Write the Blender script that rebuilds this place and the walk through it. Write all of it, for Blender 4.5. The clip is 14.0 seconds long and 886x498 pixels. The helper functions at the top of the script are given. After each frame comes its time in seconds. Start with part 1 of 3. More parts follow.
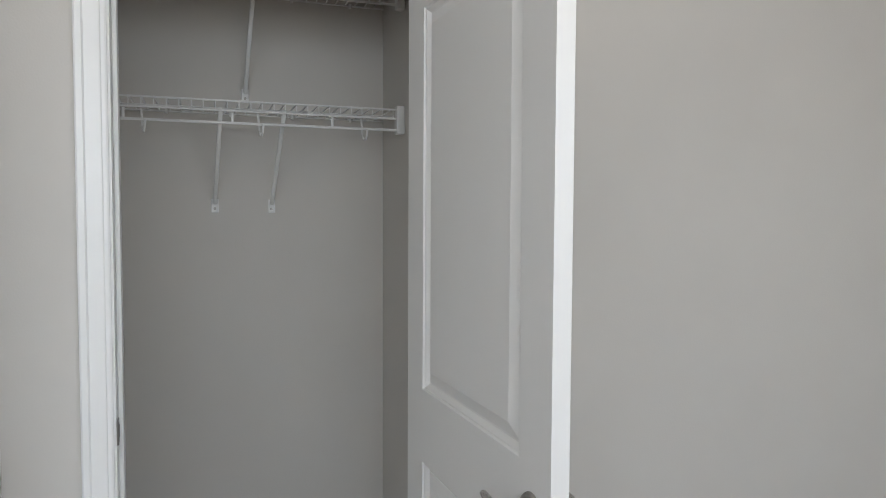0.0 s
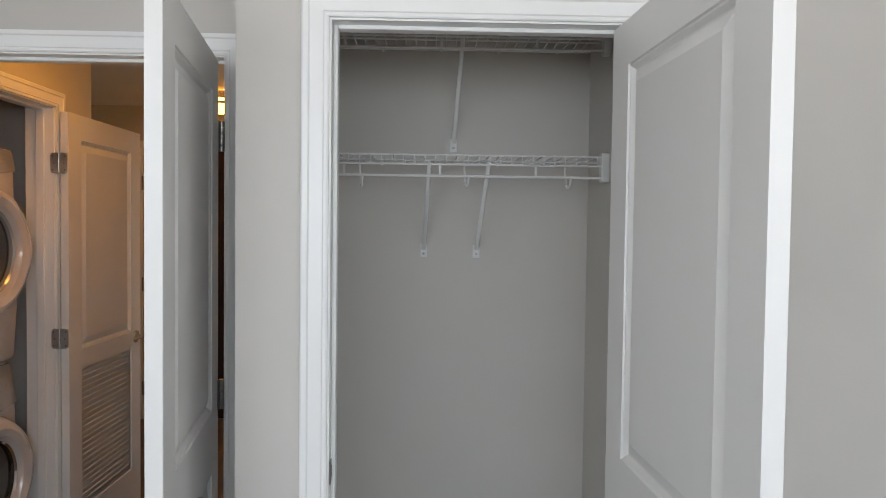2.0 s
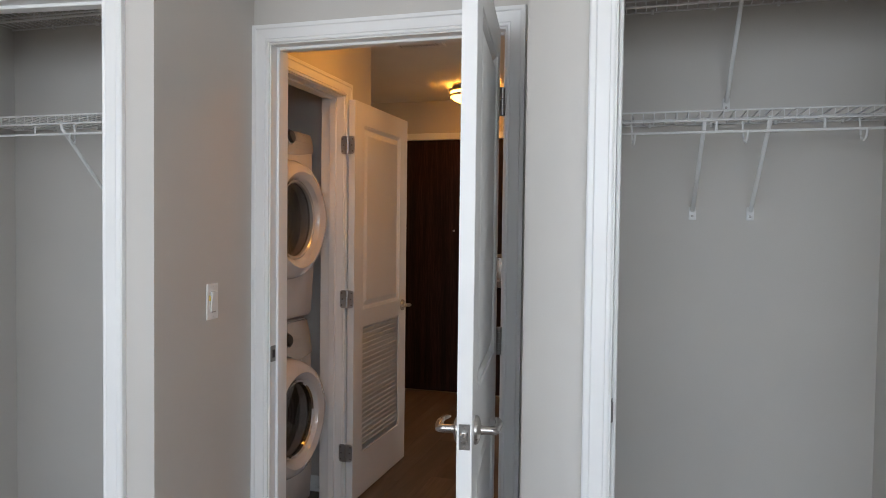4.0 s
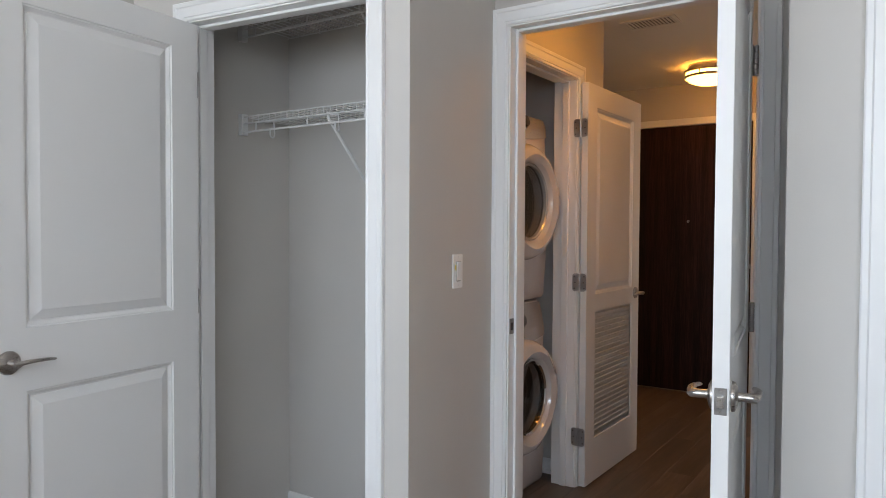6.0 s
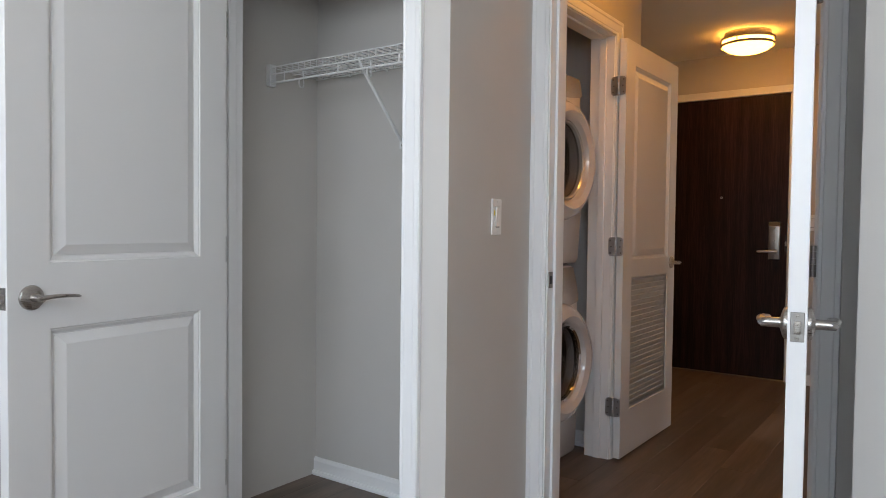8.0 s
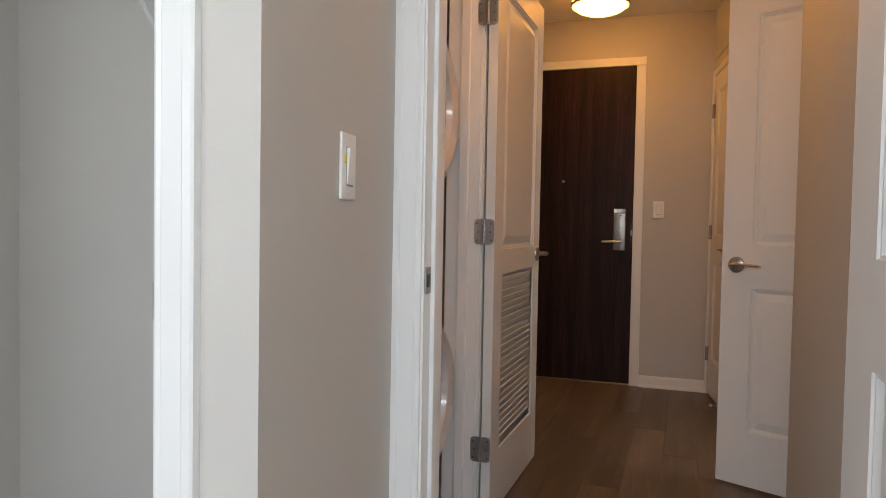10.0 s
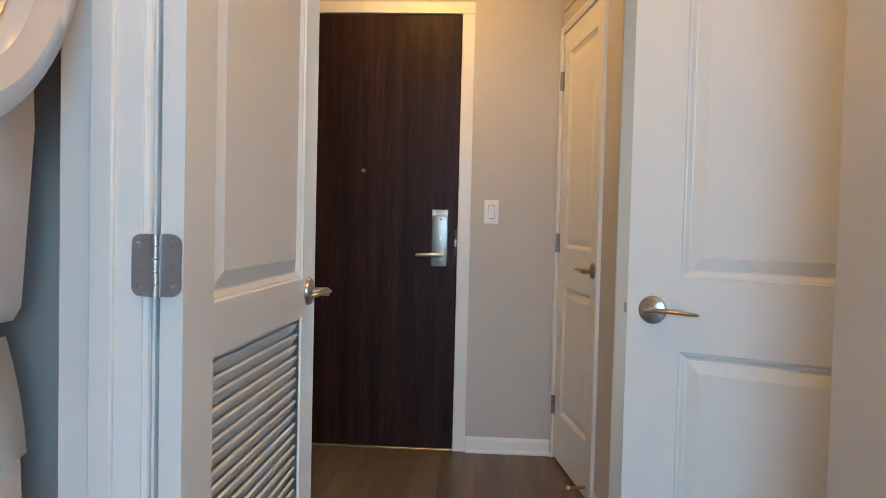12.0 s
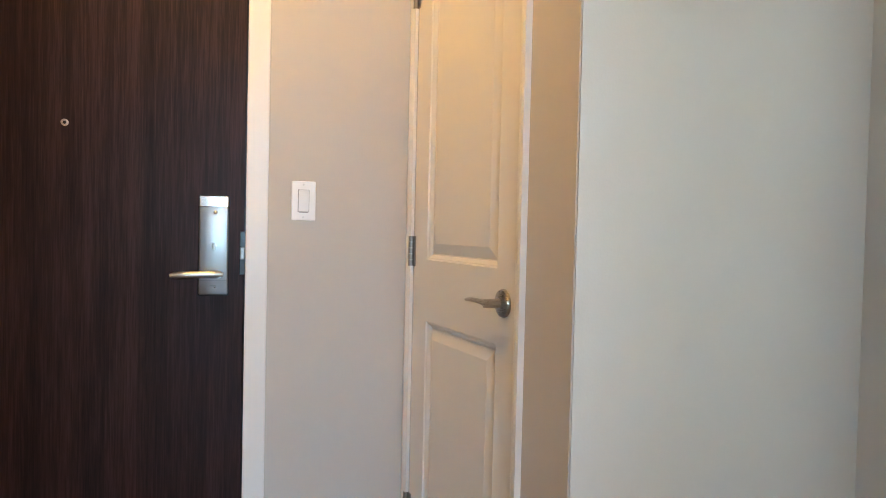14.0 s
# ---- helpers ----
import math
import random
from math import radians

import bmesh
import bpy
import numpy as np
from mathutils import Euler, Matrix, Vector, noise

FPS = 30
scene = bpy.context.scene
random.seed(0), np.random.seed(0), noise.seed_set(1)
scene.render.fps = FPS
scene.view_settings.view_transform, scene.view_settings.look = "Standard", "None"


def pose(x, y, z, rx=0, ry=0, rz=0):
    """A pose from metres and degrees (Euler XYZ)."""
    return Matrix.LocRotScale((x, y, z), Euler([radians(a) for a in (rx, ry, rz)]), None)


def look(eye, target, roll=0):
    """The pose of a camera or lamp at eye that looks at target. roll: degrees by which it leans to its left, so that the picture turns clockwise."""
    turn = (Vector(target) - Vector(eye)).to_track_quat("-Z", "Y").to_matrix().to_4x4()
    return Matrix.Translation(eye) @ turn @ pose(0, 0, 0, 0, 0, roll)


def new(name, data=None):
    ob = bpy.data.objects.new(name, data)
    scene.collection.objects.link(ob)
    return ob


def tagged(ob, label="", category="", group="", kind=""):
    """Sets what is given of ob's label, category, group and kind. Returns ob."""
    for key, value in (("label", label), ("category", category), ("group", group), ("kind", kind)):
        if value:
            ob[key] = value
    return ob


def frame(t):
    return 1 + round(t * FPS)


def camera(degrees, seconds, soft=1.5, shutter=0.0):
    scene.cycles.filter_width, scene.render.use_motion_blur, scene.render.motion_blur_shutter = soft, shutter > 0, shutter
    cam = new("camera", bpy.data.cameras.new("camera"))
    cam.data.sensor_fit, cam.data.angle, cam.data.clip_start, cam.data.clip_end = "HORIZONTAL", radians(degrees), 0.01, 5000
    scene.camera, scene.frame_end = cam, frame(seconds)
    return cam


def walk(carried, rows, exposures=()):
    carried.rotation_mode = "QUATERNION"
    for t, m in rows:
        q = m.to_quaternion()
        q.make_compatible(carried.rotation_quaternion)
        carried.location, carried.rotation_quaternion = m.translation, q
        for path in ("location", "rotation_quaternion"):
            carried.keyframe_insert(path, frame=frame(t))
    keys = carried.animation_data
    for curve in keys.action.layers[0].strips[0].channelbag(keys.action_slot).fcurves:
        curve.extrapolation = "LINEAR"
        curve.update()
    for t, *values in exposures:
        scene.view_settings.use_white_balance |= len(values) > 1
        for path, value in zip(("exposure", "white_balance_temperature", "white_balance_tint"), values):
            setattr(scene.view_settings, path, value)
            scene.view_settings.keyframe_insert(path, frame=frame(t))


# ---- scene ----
cam = camera(64.5, 14.0, soft=0.7)

PATH = [
    (0, (0.218, 0.174, 1.441), (0.86, 2.066, 1.341), 0.3),
    (0.5, (0.275, 0.189, 1.497), (0.726, 2.136, 1.406), 0.3),
    (1, (0.286, 0.207, 1.526), (0.579, 2.184, 1.446), 0.3),
    (1.5, (0.277, 0.194, 1.545), (0.437, 2.187, 1.477), 0.6),
    (2, (0.25, 0.179, 1.552), (0.306, 2.178, 1.487), 0.7),
    (2.5, (0.23, 0.167, 1.535), (0.178, 2.166, 1.466), 0.7),
    (3, (0.211, 0.149, 1.499), (0.017, 2.138, 1.423), 0.7),
    (3.5, (0.165, 0.098, 1.464), (-0.204, 2.062, 1.38), 0.4),
    (4, (0.11, 0.064, 1.409), (-0.454, 1.981, 1.344), 0.7),
    (4.1, (0.118, 0.065, 1.417), (-0.495, 1.967, 1.342), 0.5),
    (4.2, (0.133, 0.07, 1.412), (-0.535, 1.954, 1.342), 0.4),
    (6.3, (0.061, 0.007, 1.287), (-1.093, 1.639, 1.226), 0.4),
    (6.5, (0.06, 0.005, 1.277), (-1.114, 1.624, 1.217), 0.5),
    (7, (0.054, -0.007, 1.255), (-1.149, 1.589, 1.195), 0.5),
    (7.2, (0.051, -0.013, 1.238), (-1.157, 1.58, 1.175), 0.5),
    (9.3, (-0.435, 0.509, 0.996), (-1.323, 2.3, 0.927), 0.9),
    (9.5, (-0.509, 0.613, 1.015), (-1.329, 2.436, 0.945), 0.9),
    (10, (-0.666, 0.894, 1.063), (-1.317, 2.784, 0.992), 1.0),
    (10.2, (-0.709, 1.019, 1.076), (-1.297, 2.929, 1.006), 1.0),
    (10.5, (-0.764, 1.233, 1.074), (-1.251, 3.171, 1.004), 1.2),
    (11, (-0.813, 1.605, 1.095), (-1.148, 3.576, 1.03), 1.3),
    (11.5, (-0.869, 1.948, 1.088), (-1.077, 3.936, 1.027), 1.5),
    (11.6, (-0.878, 2.031, 1.1), (-1.063, 4.021, 1.034), 0.9),
    (12, (-0.873, 2.31, 1.103), (-0.986, 4.306, 1.04), 1.4),
    (12.5, (-0.886, 2.665, 1.125), (-0.918, 4.664, 1.062), 1.3),
    (13, (-0.932, 2.998, 1.11), (-0.868, 4.996, 1.047), 0.9),
    (13.5, (-0.986, 3.326, 1.107), (-0.727, 5.308, 1.039), 1.4),
    (14, (-1.011, 3.646, 1.105), (-0.457, 5.567, 1.051), 1.3),
]
EXPOSURES = [(0, 2.85, 6850, 13), (4.0, 3.05, 6550, 13), (6.3, 3.09, 6450, 13), (7.2, 3.1, 6450, 13), (9.5, 3.3, 6650, 13), (10.0, 3.38, 6800, 12), (10.5, 3.42, 7200, 10), (11.0, 3.62, 6350, 6), (11.5, 4.05, 5800, 0), (12.1, 4.33, 4750, -6), (13.0, 4.45, 4850, -8), (13.5, 4.6, 4650, -6), (14, 4.92, 4700, -5)]
walk(cam, [(t, look(eye, target, roll)) for t, eye, target, roll in PATH], EXPOSURES)

# ---- light ----
world = bpy.data.worlds.new("sky")
scene.world = world
world.use_nodes = True
wn = world.node_tree
sky = wn.nodes.new("ShaderNodeTexSky")
sky.sky_type, sky.sun_disc = "NISHITA", False
sky.sun_elevation, sky.sun_rotation = radians(43), radians(60)
wn.links.new(sky.outputs["Color"], wn.nodes["Background"].inputs["Color"])
wn.nodes["Background"].inputs["Strength"].default_value = 0.05
sun = new("sun", bpy.data.lights.new("sun", "SUN"))
sun.data.energy, sun.data.angle, sun.data.color = 3.0, radians(0.5), (1.0, 0.94, 0.86)
sun.matrix_world = look((26, 15, 28), (0, 0, 0))
day = new("window_daylight", bpy.data.lights.new("window_daylight", "AREA"))
day.data.shape, day.data.size, day.data.size_y = "RECTANGLE", 4.7, 0.85
day.data.energy, day.data.color = 8.4, (0.78, 0.89, 1.0)
day.matrix_world = pose(0.0, -1.50, 1.86, 70, 0, 0)
# Added lamp inside the window, aimed at the ceiling in place of ground bounce.
ceiling_fill = new("window_ceiling_fill", bpy.data.lights.new("window_ceiling_fill", "AREA"))
ceiling_fill.data.shape, ceiling_fill.data.size, ceiling_fill.data.size_y = "RECTANGLE", 4.7, 0.6
ceiling_fill.data.energy, ceiling_fill.data.color = 2.6, (1.0, 0.93, 0.84)
ceiling_fill.data.spread = radians(90)
ceiling_fill.matrix_world = pose(0.15, -1.45, 0.85, 148, 0, 0)

# Added lamp in the unseen bathroom; brightens the wall past its door.
side = new("bathroom_fill", bpy.data.lights.new("bathroom_fill", "AREA"))
side.data.shape, side.data.size, side.data.size_y = "RECTANGLE", 1.05, 1.15
side.data.energy, side.data.color = 1.05, (1.0, 0.77, 0.49)
side.matrix_world = pose(1.49, 4.15, 1.6, 90, 0, 90)

# ---- materials ----
def nodes_of(name):
    m = bpy.data.materials.new(name)
    m.use_nodes = True
    return m, m.node_tree, m.node_tree.nodes["Principled BSDF"]


def add(nt, kind, **inputs):
    n = nt.nodes.new(kind)
    for key, value in inputs.items():
        n.inputs[key.replace("_", " ")].default_value = value
    return n


def coords(nt, scale=(1, 1, 1)):
    tc = nt.nodes.new("ShaderNodeTexCoord")
    mp = nt.nodes.new("ShaderNodeMapping")
    mp.inputs["Scale"].default_value = scale
    nt.links.new(tc.outputs["Object"], mp.inputs["Vector"])
    return mp.outputs["Vector"]


def ramp(nt, fac, stops):
    r = nt.nodes.new("ShaderNodeValToRGB")
    while len(r.color_ramp.elements) < len(stops):
        r.color_ramp.elements.new(0.5)
    for e, (p, c) in zip(r.color_ramp.elements, stops):
        e.position, e.color = p, (*c, 1)
    nt.links.new(fac, r.inputs["Fac"])
    return r.outputs["Color"]


def bump(nt, bsdf, height, strength, distance):
    b = add(nt, "ShaderNodeBump", Strength=strength, Distance=distance)
    nt.links.new(height, b.inputs["Height"])
    nt.links.new(b.outputs["Normal"], bsdf.inputs["Normal"])


def painted(name, colour, rough, grain=220.0, relief=0.12, spread=0.035, sheen=0.5):
    """Paint with a roller's fine relief and faint large clouds."""
    m, nt, b = nodes_of(name)
    v = coords(nt)
    fine = add(nt, "ShaderNodeTexNoise", Scale=grain, Detail=3.0)
    broad = add(nt, "ShaderNodeTexNoise", Scale=1.7, Detail=4.0)
    for n in (fine, broad):
        nt.links.new(v, n.inputs["Vector"])
    lo = tuple(c * (1 - spread) for c in colour)
    hi = tuple(min(1, c * (1 + spread)) for c in colour)
    nt.links.new(ramp(nt, broad.outputs["Fac"], [(0.3, lo), (0.7, hi)]), b.inputs["Base Color"])
    rr = add(nt, "ShaderNodeMapRange", From_Min=0.3, From_Max=0.7, To_Min=rough - 0.05, To_Max=rough + 0.05)
    nt.links.new(broad.outputs["Fac"], rr.inputs["Value"])
    nt.links.new(rr.outputs["Result"], b.inputs["Roughness"])
    b.inputs["Specular IOR Level"].default_value = sheen
    bump(nt, b, fine.outputs["Fac"], relief, 0.002)
    return m


def metal(name, colour, rough, brushed=(1, 1, 60)):
    m, nt, b = nodes_of(name)
    n = add(nt, "ShaderNodeTexNoise", Scale=40.0, Detail=4.0)
    nt.links.new(coords(nt, brushed), n.inputs["Vector"])
    rr = add(nt, "ShaderNodeMapRange", From_Min=0.3, From_Max=0.7, To_Min=rough - 0.025, To_Max=rough + 0.035)
    nt.links.new(n.outputs["Fac"], rr.inputs["Value"])
    nt.links.new(rr.outputs["Result"], b.inputs["Roughness"])
    b.inputs["Base Color"].default_value = (*colour, 1)
    b.inputs["Metallic"].default_value = 1.0
    return m


def plain(name, colour, rough, metallic=0.0, coat=0.0):
    m, nt, b = nodes_of(name)
    n = add(nt, "ShaderNodeTexNoise", Scale=9.0, Detail=5.0)
    nt.links.new(coords(nt), n.inputs["Vector"])
    lo, hi = tuple(c * 0.96 for c in colour), tuple(min(1, c * 1.03) for c in colour)
    nt.links.new(ramp(nt, n.outputs["Fac"], [(0.35, lo), (0.65, hi)]), b.inputs["Base Color"])
    b.inputs["Roughness"].default_value = rough
    b.inputs["Metallic"].default_value = metallic
    b.inputs["Coat Weight"].default_value = coat
    return m


def walnut():
    """Dark laminate with fine upright grain."""
    m, nt, b = nodes_of("walnut_laminate")
    v = coords(nt, (1, 1, 0.035))
    fine = add(nt, "ShaderNodeTexNoise", Scale=230.0, Detail=5.0, Roughness=0.65)
    band = add(nt, "ShaderNodeTexNoise", Scale=26.0, Detail=4.0)
    nt.links.new(v, fine.inputs["Vector"])
    nt.links.new(v, band.inputs["Vector"])
    mix = add(nt, "ShaderNodeMix")
    mix.inputs["Factor"].default_value = 0.45
    nt.links.new(fine.outputs["Fac"], mix.inputs["A"])
    nt.links.new(band.outputs["Fac"], mix.inputs["B"])
    col = ramp(nt, mix.outputs["Result"], [(0.36, (0.0085, 0.0040, 0.0038)), (0.5, (0.022, 0.0098, 0.0088)), (0.65, (0.050, 0.0232, 0.020))])
    nt.links.new(col, b.inputs["Base Color"])
    b.inputs["Roughness"].default_value = 0.45
    b.inputs["Specular IOR Level"].default_value = 0.18
    bump(nt, b, fine.outputs["Fac"], 0.08, 0.001)
    return m


def plank_wood():
    """Grey-brown vinyl planks, each a little different."""
    m, nt, b = nodes_of("plank_floor")
    info = nt.nodes.new("ShaderNodeObjectInfo")
    tc = nt.nodes.new("ShaderNodeTexCoord")
    off = nt.nodes.new("ShaderNodeVectorMath")
    off.operation = "MULTIPLY_ADD"
    cmb = nt.nodes.new("ShaderNodeCombineXYZ")
    nt.links.new(info.outputs["Random"], cmb.inputs["X"])
    nt.links.new(info.outputs["Random"], cmb.inputs["Y"])
    nt.links.new(cmb.outputs["Vector"], off.inputs[0])
    off.inputs[1].default_value = (37, 53, 0)
    nt.links.new(tc.outputs["Object"], off.inputs[2])
    mp = nt.nodes.new("ShaderNodeMapping")
    mp.inputs["Scale"].default_value = (1, 0.07, 1)
    nt.links.new(off.outputs["Vector"], mp.inputs["Vector"])
    grain = add(nt, "ShaderNodeTexNoise", Scale=90.0, Detail=6.0, Roughness=0.6)
    cloud = add(nt, "ShaderNodeTexNoise", Scale=11.0, Detail=3.0)
    nt.links.new(mp.outputs["Vector"], grain.inputs["Vector"])
    nt.links.new(mp.outputs["Vector"], cloud.inputs["Vector"])
    mix = add(nt, "ShaderNodeMix")
    mix.inputs["Factor"].default_value = 0.55
    nt.links.new(grain.outputs["Fac"], mix.inputs["A"])
    nt.links.new(cloud.outputs["Fac"], mix.inputs["B"])
    col = ramp(nt, mix.outputs["Result"], [(0.33, (0.075, 0.052, 0.038)), (0.5, (0.135, 0.098, 0.073)), (0.68, (0.215, 0.165, 0.128))])
    tint = add(nt, "ShaderNodeHueSaturation")
    val = add(nt, "ShaderNodeMapRange", To_Min=0.82, To_Max=1.15)
    nt.links.new(info.outputs["Random"], val.inputs["Value"])
    nt.links.new(val.outputs["Result"], tint.inputs["Value"])
    nt.links.new(col, tint.inputs["Color"])
    nt.links.new(tint.outputs["Color"], b.inputs["Base Color"])
    rr = add(nt, "ShaderNodeMapRange", To_Min=0.3, To_Max=0.5)
    nt.links.new(grain.outputs["Fac"], rr.inputs["Value"])
    nt.links.new(rr.outputs["Result"], b.inputs["Roughness"])
    bump(nt, b, grain.outputs["Fac"], 0.15, 0.001)
    return m


def glowing(name, colour, strength):
    m, nt, b = nodes_of(name)
    b.inputs["Base Color"].default_value = (0.9, 0.86, 0.78, 1)
    b.inputs["Roughness"].default_value = 0.35
    b.inputs["Emission Color"].default_value = (*colour, 1)
    b.inputs["Emission Strength"].default_value = strength
    return m


def glass(name, colour, rough=0.02):
    m, nt, b = nodes_of(name)
    b.inputs["Base Color"].default_value = (*colour, 1)
    b.inputs["Transmission Weight"].default_value = 1.0
    b.inputs["Roughness"].default_value = rough
    return m


WALL = painted("greige_wall_paint", (0.58, 0.555, 0.52), 0.55, sheen=0.35)
CEIL = painted("ceiling_paint", (0.84, 0.83, 0.81), 0.8)
TRIM = painted("white_trim_paint", (0.84, 0.84, 0.83), 0.35, grain=90.0, relief=0.05, spread=0.015)
DOOR = painted("white_door_paint", (0.80, 0.795, 0.78), 0.38, grain=160.0, relief=0.06, spread=0.012)
WALNUT = walnut()
PLANK = plank_wood()
NICKEL = metal("satin_nickel", (0.44, 0.415, 0.39), 0.28)
STEEL = metal("brushed_steel", (0.34, 0.325, 0.31), 0.34)
HINGE = metal("zinc_hinge_steel", (0.50, 0.50, 0.51), 0.36)
# Lever steel made lighter, in place of the daylight it would reflect.
SATIN = metal("lightened_lever_steel", (0.78, 0.79, 0.80), 0.33)
CHROME = metal("chrome", (0.75, 0.75, 0.76), 0.08)
WIRE = plain("white_vinyl_wire", (0.74, 0.74, 0.73), 0.35)
PLASTIC = plain("white_plastic", (0.86, 0.855, 0.84), 0.3)
YELLOW = plain("yellow_tab", (0.75, 0.55, 0.05), 0.5)
ENAMEL = plain("white_enamel", (0.70, 0.66, 0.64), 0.10, coat=0.8)
CONSOLE = plain("silver_console", (0.55, 0.53, 0.50), 0.24, metallic=0.35, coat=0.3)
DARK = plain("black_plastic", (0.012, 0.012, 0.013), 0.3)
DRUM = metal("drum_steel", (0.2, 0.19, 0.19), 0.3)
SMOKED = glass("smoked_door_glass", (0.30, 0.28, 0.27))
PANE = glass("window_glass", (0.97, 0.98, 0.98), 0.0)
LAMP = glowing("lit_frosted_glass", (1.0, 0.41, 0.058), 1.75)
# grey that stands for shade in the gap round a switch paddle
GAP = plain("switch_gap_shade", (0.42, 0.41, 0.39), 0.4)
GROUND = plain("outside_ground", (0.22, 0.21, 0.19), 0.9)
PRINT = plain("grey_print", (0.24, 0.23, 0.22), 0.5)

# ---- building helpers ----
def box(bm, x0, x1, y0, y1, z0, z1):
    v = [bm.verts.new((x, y, z)) for x in (x0, x1) for y in (y0, y1) for z in (z0, z1)]
    for f in ((0, 1, 3, 2), (4, 6, 7, 5), (0, 4, 5, 1), (2, 3, 7, 6), (0, 2, 6, 4), (1, 5, 7, 3)):
        bm.faces.new([v[i] for i in f])
    return v


def soft_box(bm, x0, x1, y0, y1, z0, z1, r=0.002, seg=2):
    v = box(bm, x0, x1, y0, y1, z0, z1)
    es = {e for w in v for e in w.link_edges}
    bmesh.ops.bevel(bm, geom=list(es), offset=r, segments=seg, affect="EDGES", profile=0.5)


def mesh_of(name, bm, material, smooth=False):
    bmesh.ops.recalc_face_normals(bm, faces=bm.faces)
    me = bpy.data.meshes.new(name)
    bm.to_mesh(me)
    bm.free()
    me.materials.append(material)
    if smooth:
        me.shade_smooth()
        me.set_sharp_from_angle(angle=radians(38))
    return me


def part(name, bm, material, parent, label="", at=None, smooth=False):
    ob = new(name, mesh_of(name, bm, material, smooth))
    ob.parent = parent
    if at is not None:
        ob.matrix_basis = at
    return tagged(ob, label)


def thing(name, label, category, m=None, group="", kind=""):
    ob = new(name)
    ob.empty_display_size = 0.1
    if m is not None:
        ob.matrix_basis = m
    return tagged(ob, label, category, group, kind)


def solid(name, boxes, material, label, category, kind="structure", m=None):
    bm = bmesh.new()
    for b in boxes:
        box(bm, *b)
    ob = new(name, mesh_of(name, bm, material))
    if m is not None:
        ob.matrix_basis = m
    return tagged(ob, label, category, kind=kind)


def tube(bm, pts, radii, seg=10, flat=1.0, up=(0, 0, 1)):
    """A round bar swept along pts; flat squeezes it along up."""
    pts = [Vector(p) for p in pts]
    if not isinstance(radii, (list, tuple)):
        radii = [radii] * len(pts)
    rings = []
    for i, p in enumerate(pts):
        d = (pts[min(i + 1, len(pts) - 1)] - pts[max(i - 1, 0)]).normalized()
        u = Vector(up)
        if abs(d.dot(u)) > 0.95:
            u = Vector((0, 1, 0)) if abs(d.y) < 0.9 else Vector((1, 0, 0))
        s = d.cross(u).normalized()
        w = s.cross(d).normalized()
        rings.append([bm.verts.new(p + radii[i] * (math.cos(a) * s + flat * math.sin(a) * w)) for a in (2 * math.pi * k / seg for k in range(seg))])
    for a, b in zip(rings, rings[1:]):
        for k in range(seg):
            bm.faces.new((a[k], a[(k + 1) % seg], b[(k + 1) % seg], b[k]))
    bm.faces.new(rings[0])
    bm.faces.new(rings[-1])


def lathe(bm, profile, m, seg=32, cap=True, squash=None):
    """Turns (radius, height) pairs round m's z axis."""
    rings = []
    for r, h in profile:
        ring = []
        for k in range(seg):
            a = 2 * math.pi * k / seg
            x, y = r * math.cos(a), r * math.sin(a)
            if squash:
                x, y = squash(x, y)
            ring.append(bm.verts.new(m @ Vector((x, y, h))))
        rings.append(ring)
    for a, b in zip(rings, rings[1:]):
        for k in range(seg):
            bm.faces.new((a[k], a[(k + 1) % seg], b[(k + 1) % seg], b[k]))
    if cap:
        bm.faces.new(rings[0])
        bm.faces.new(rings[-1])


def extrude_profile(bm, profile, x0, x1):
    """A moulding along x with a closed (y, z) profile."""
    a = [bm.verts.new((x0, y, z)) for y, z in profile]
    b = [bm.verts.new((x1, y, z)) for y, z in profile]
    n = len(profile)
    for k in range(n):
        bm.faces.new((a[k], a[(k + 1) % n], b[(k + 1) % n], b[k]))
    bm.faces.new(a)
    bm.faces.new(b)


# casing profile: distance from the opening's edge, how far it stands proud
CASING = [(0.005, 0.0), (0.005, 0.009), (0.009, 0.011), (0.016, 0.010), (0.019, 0.013), (0.034, 0.014), (0.050, 0.015), (0.054, 0.019), (0.066, 0.019), (0.070, 0.016), (0.070, 0.0)]


def casing(name, w, h, m, label, profile=CASING, sides="both"):
    """Mitred trim round an opening that runs along local x from 0 to w; it stands proud towards local -y."""
    bm = bmesh.new()
    ring = []
    for u, d in profile:
        pts = [(-u, -d, 0.0), (-u, -d, h + u), (w + u, -d, h + u), (w + u, -d, 0.0)]
        if sides == "head_left":
            pts = pts[:3]
        ring.append([bm.verts.new(p) for p in pts])
    for a, b in zip(ring, ring[1:]):
        for k in range(len(a) - 1):
            bm.faces.new((a[k], a[k + 1], b[k + 1], b[k]))
    bm.faces.new([r[0] for r in ring])
    bm.faces.new([r[-1] for r in ring])
    ob = new(name, mesh_of(name, bm, TRIM))
    ob.matrix_basis = m
    return tagged(ob, label, "door trim", kind="structure")


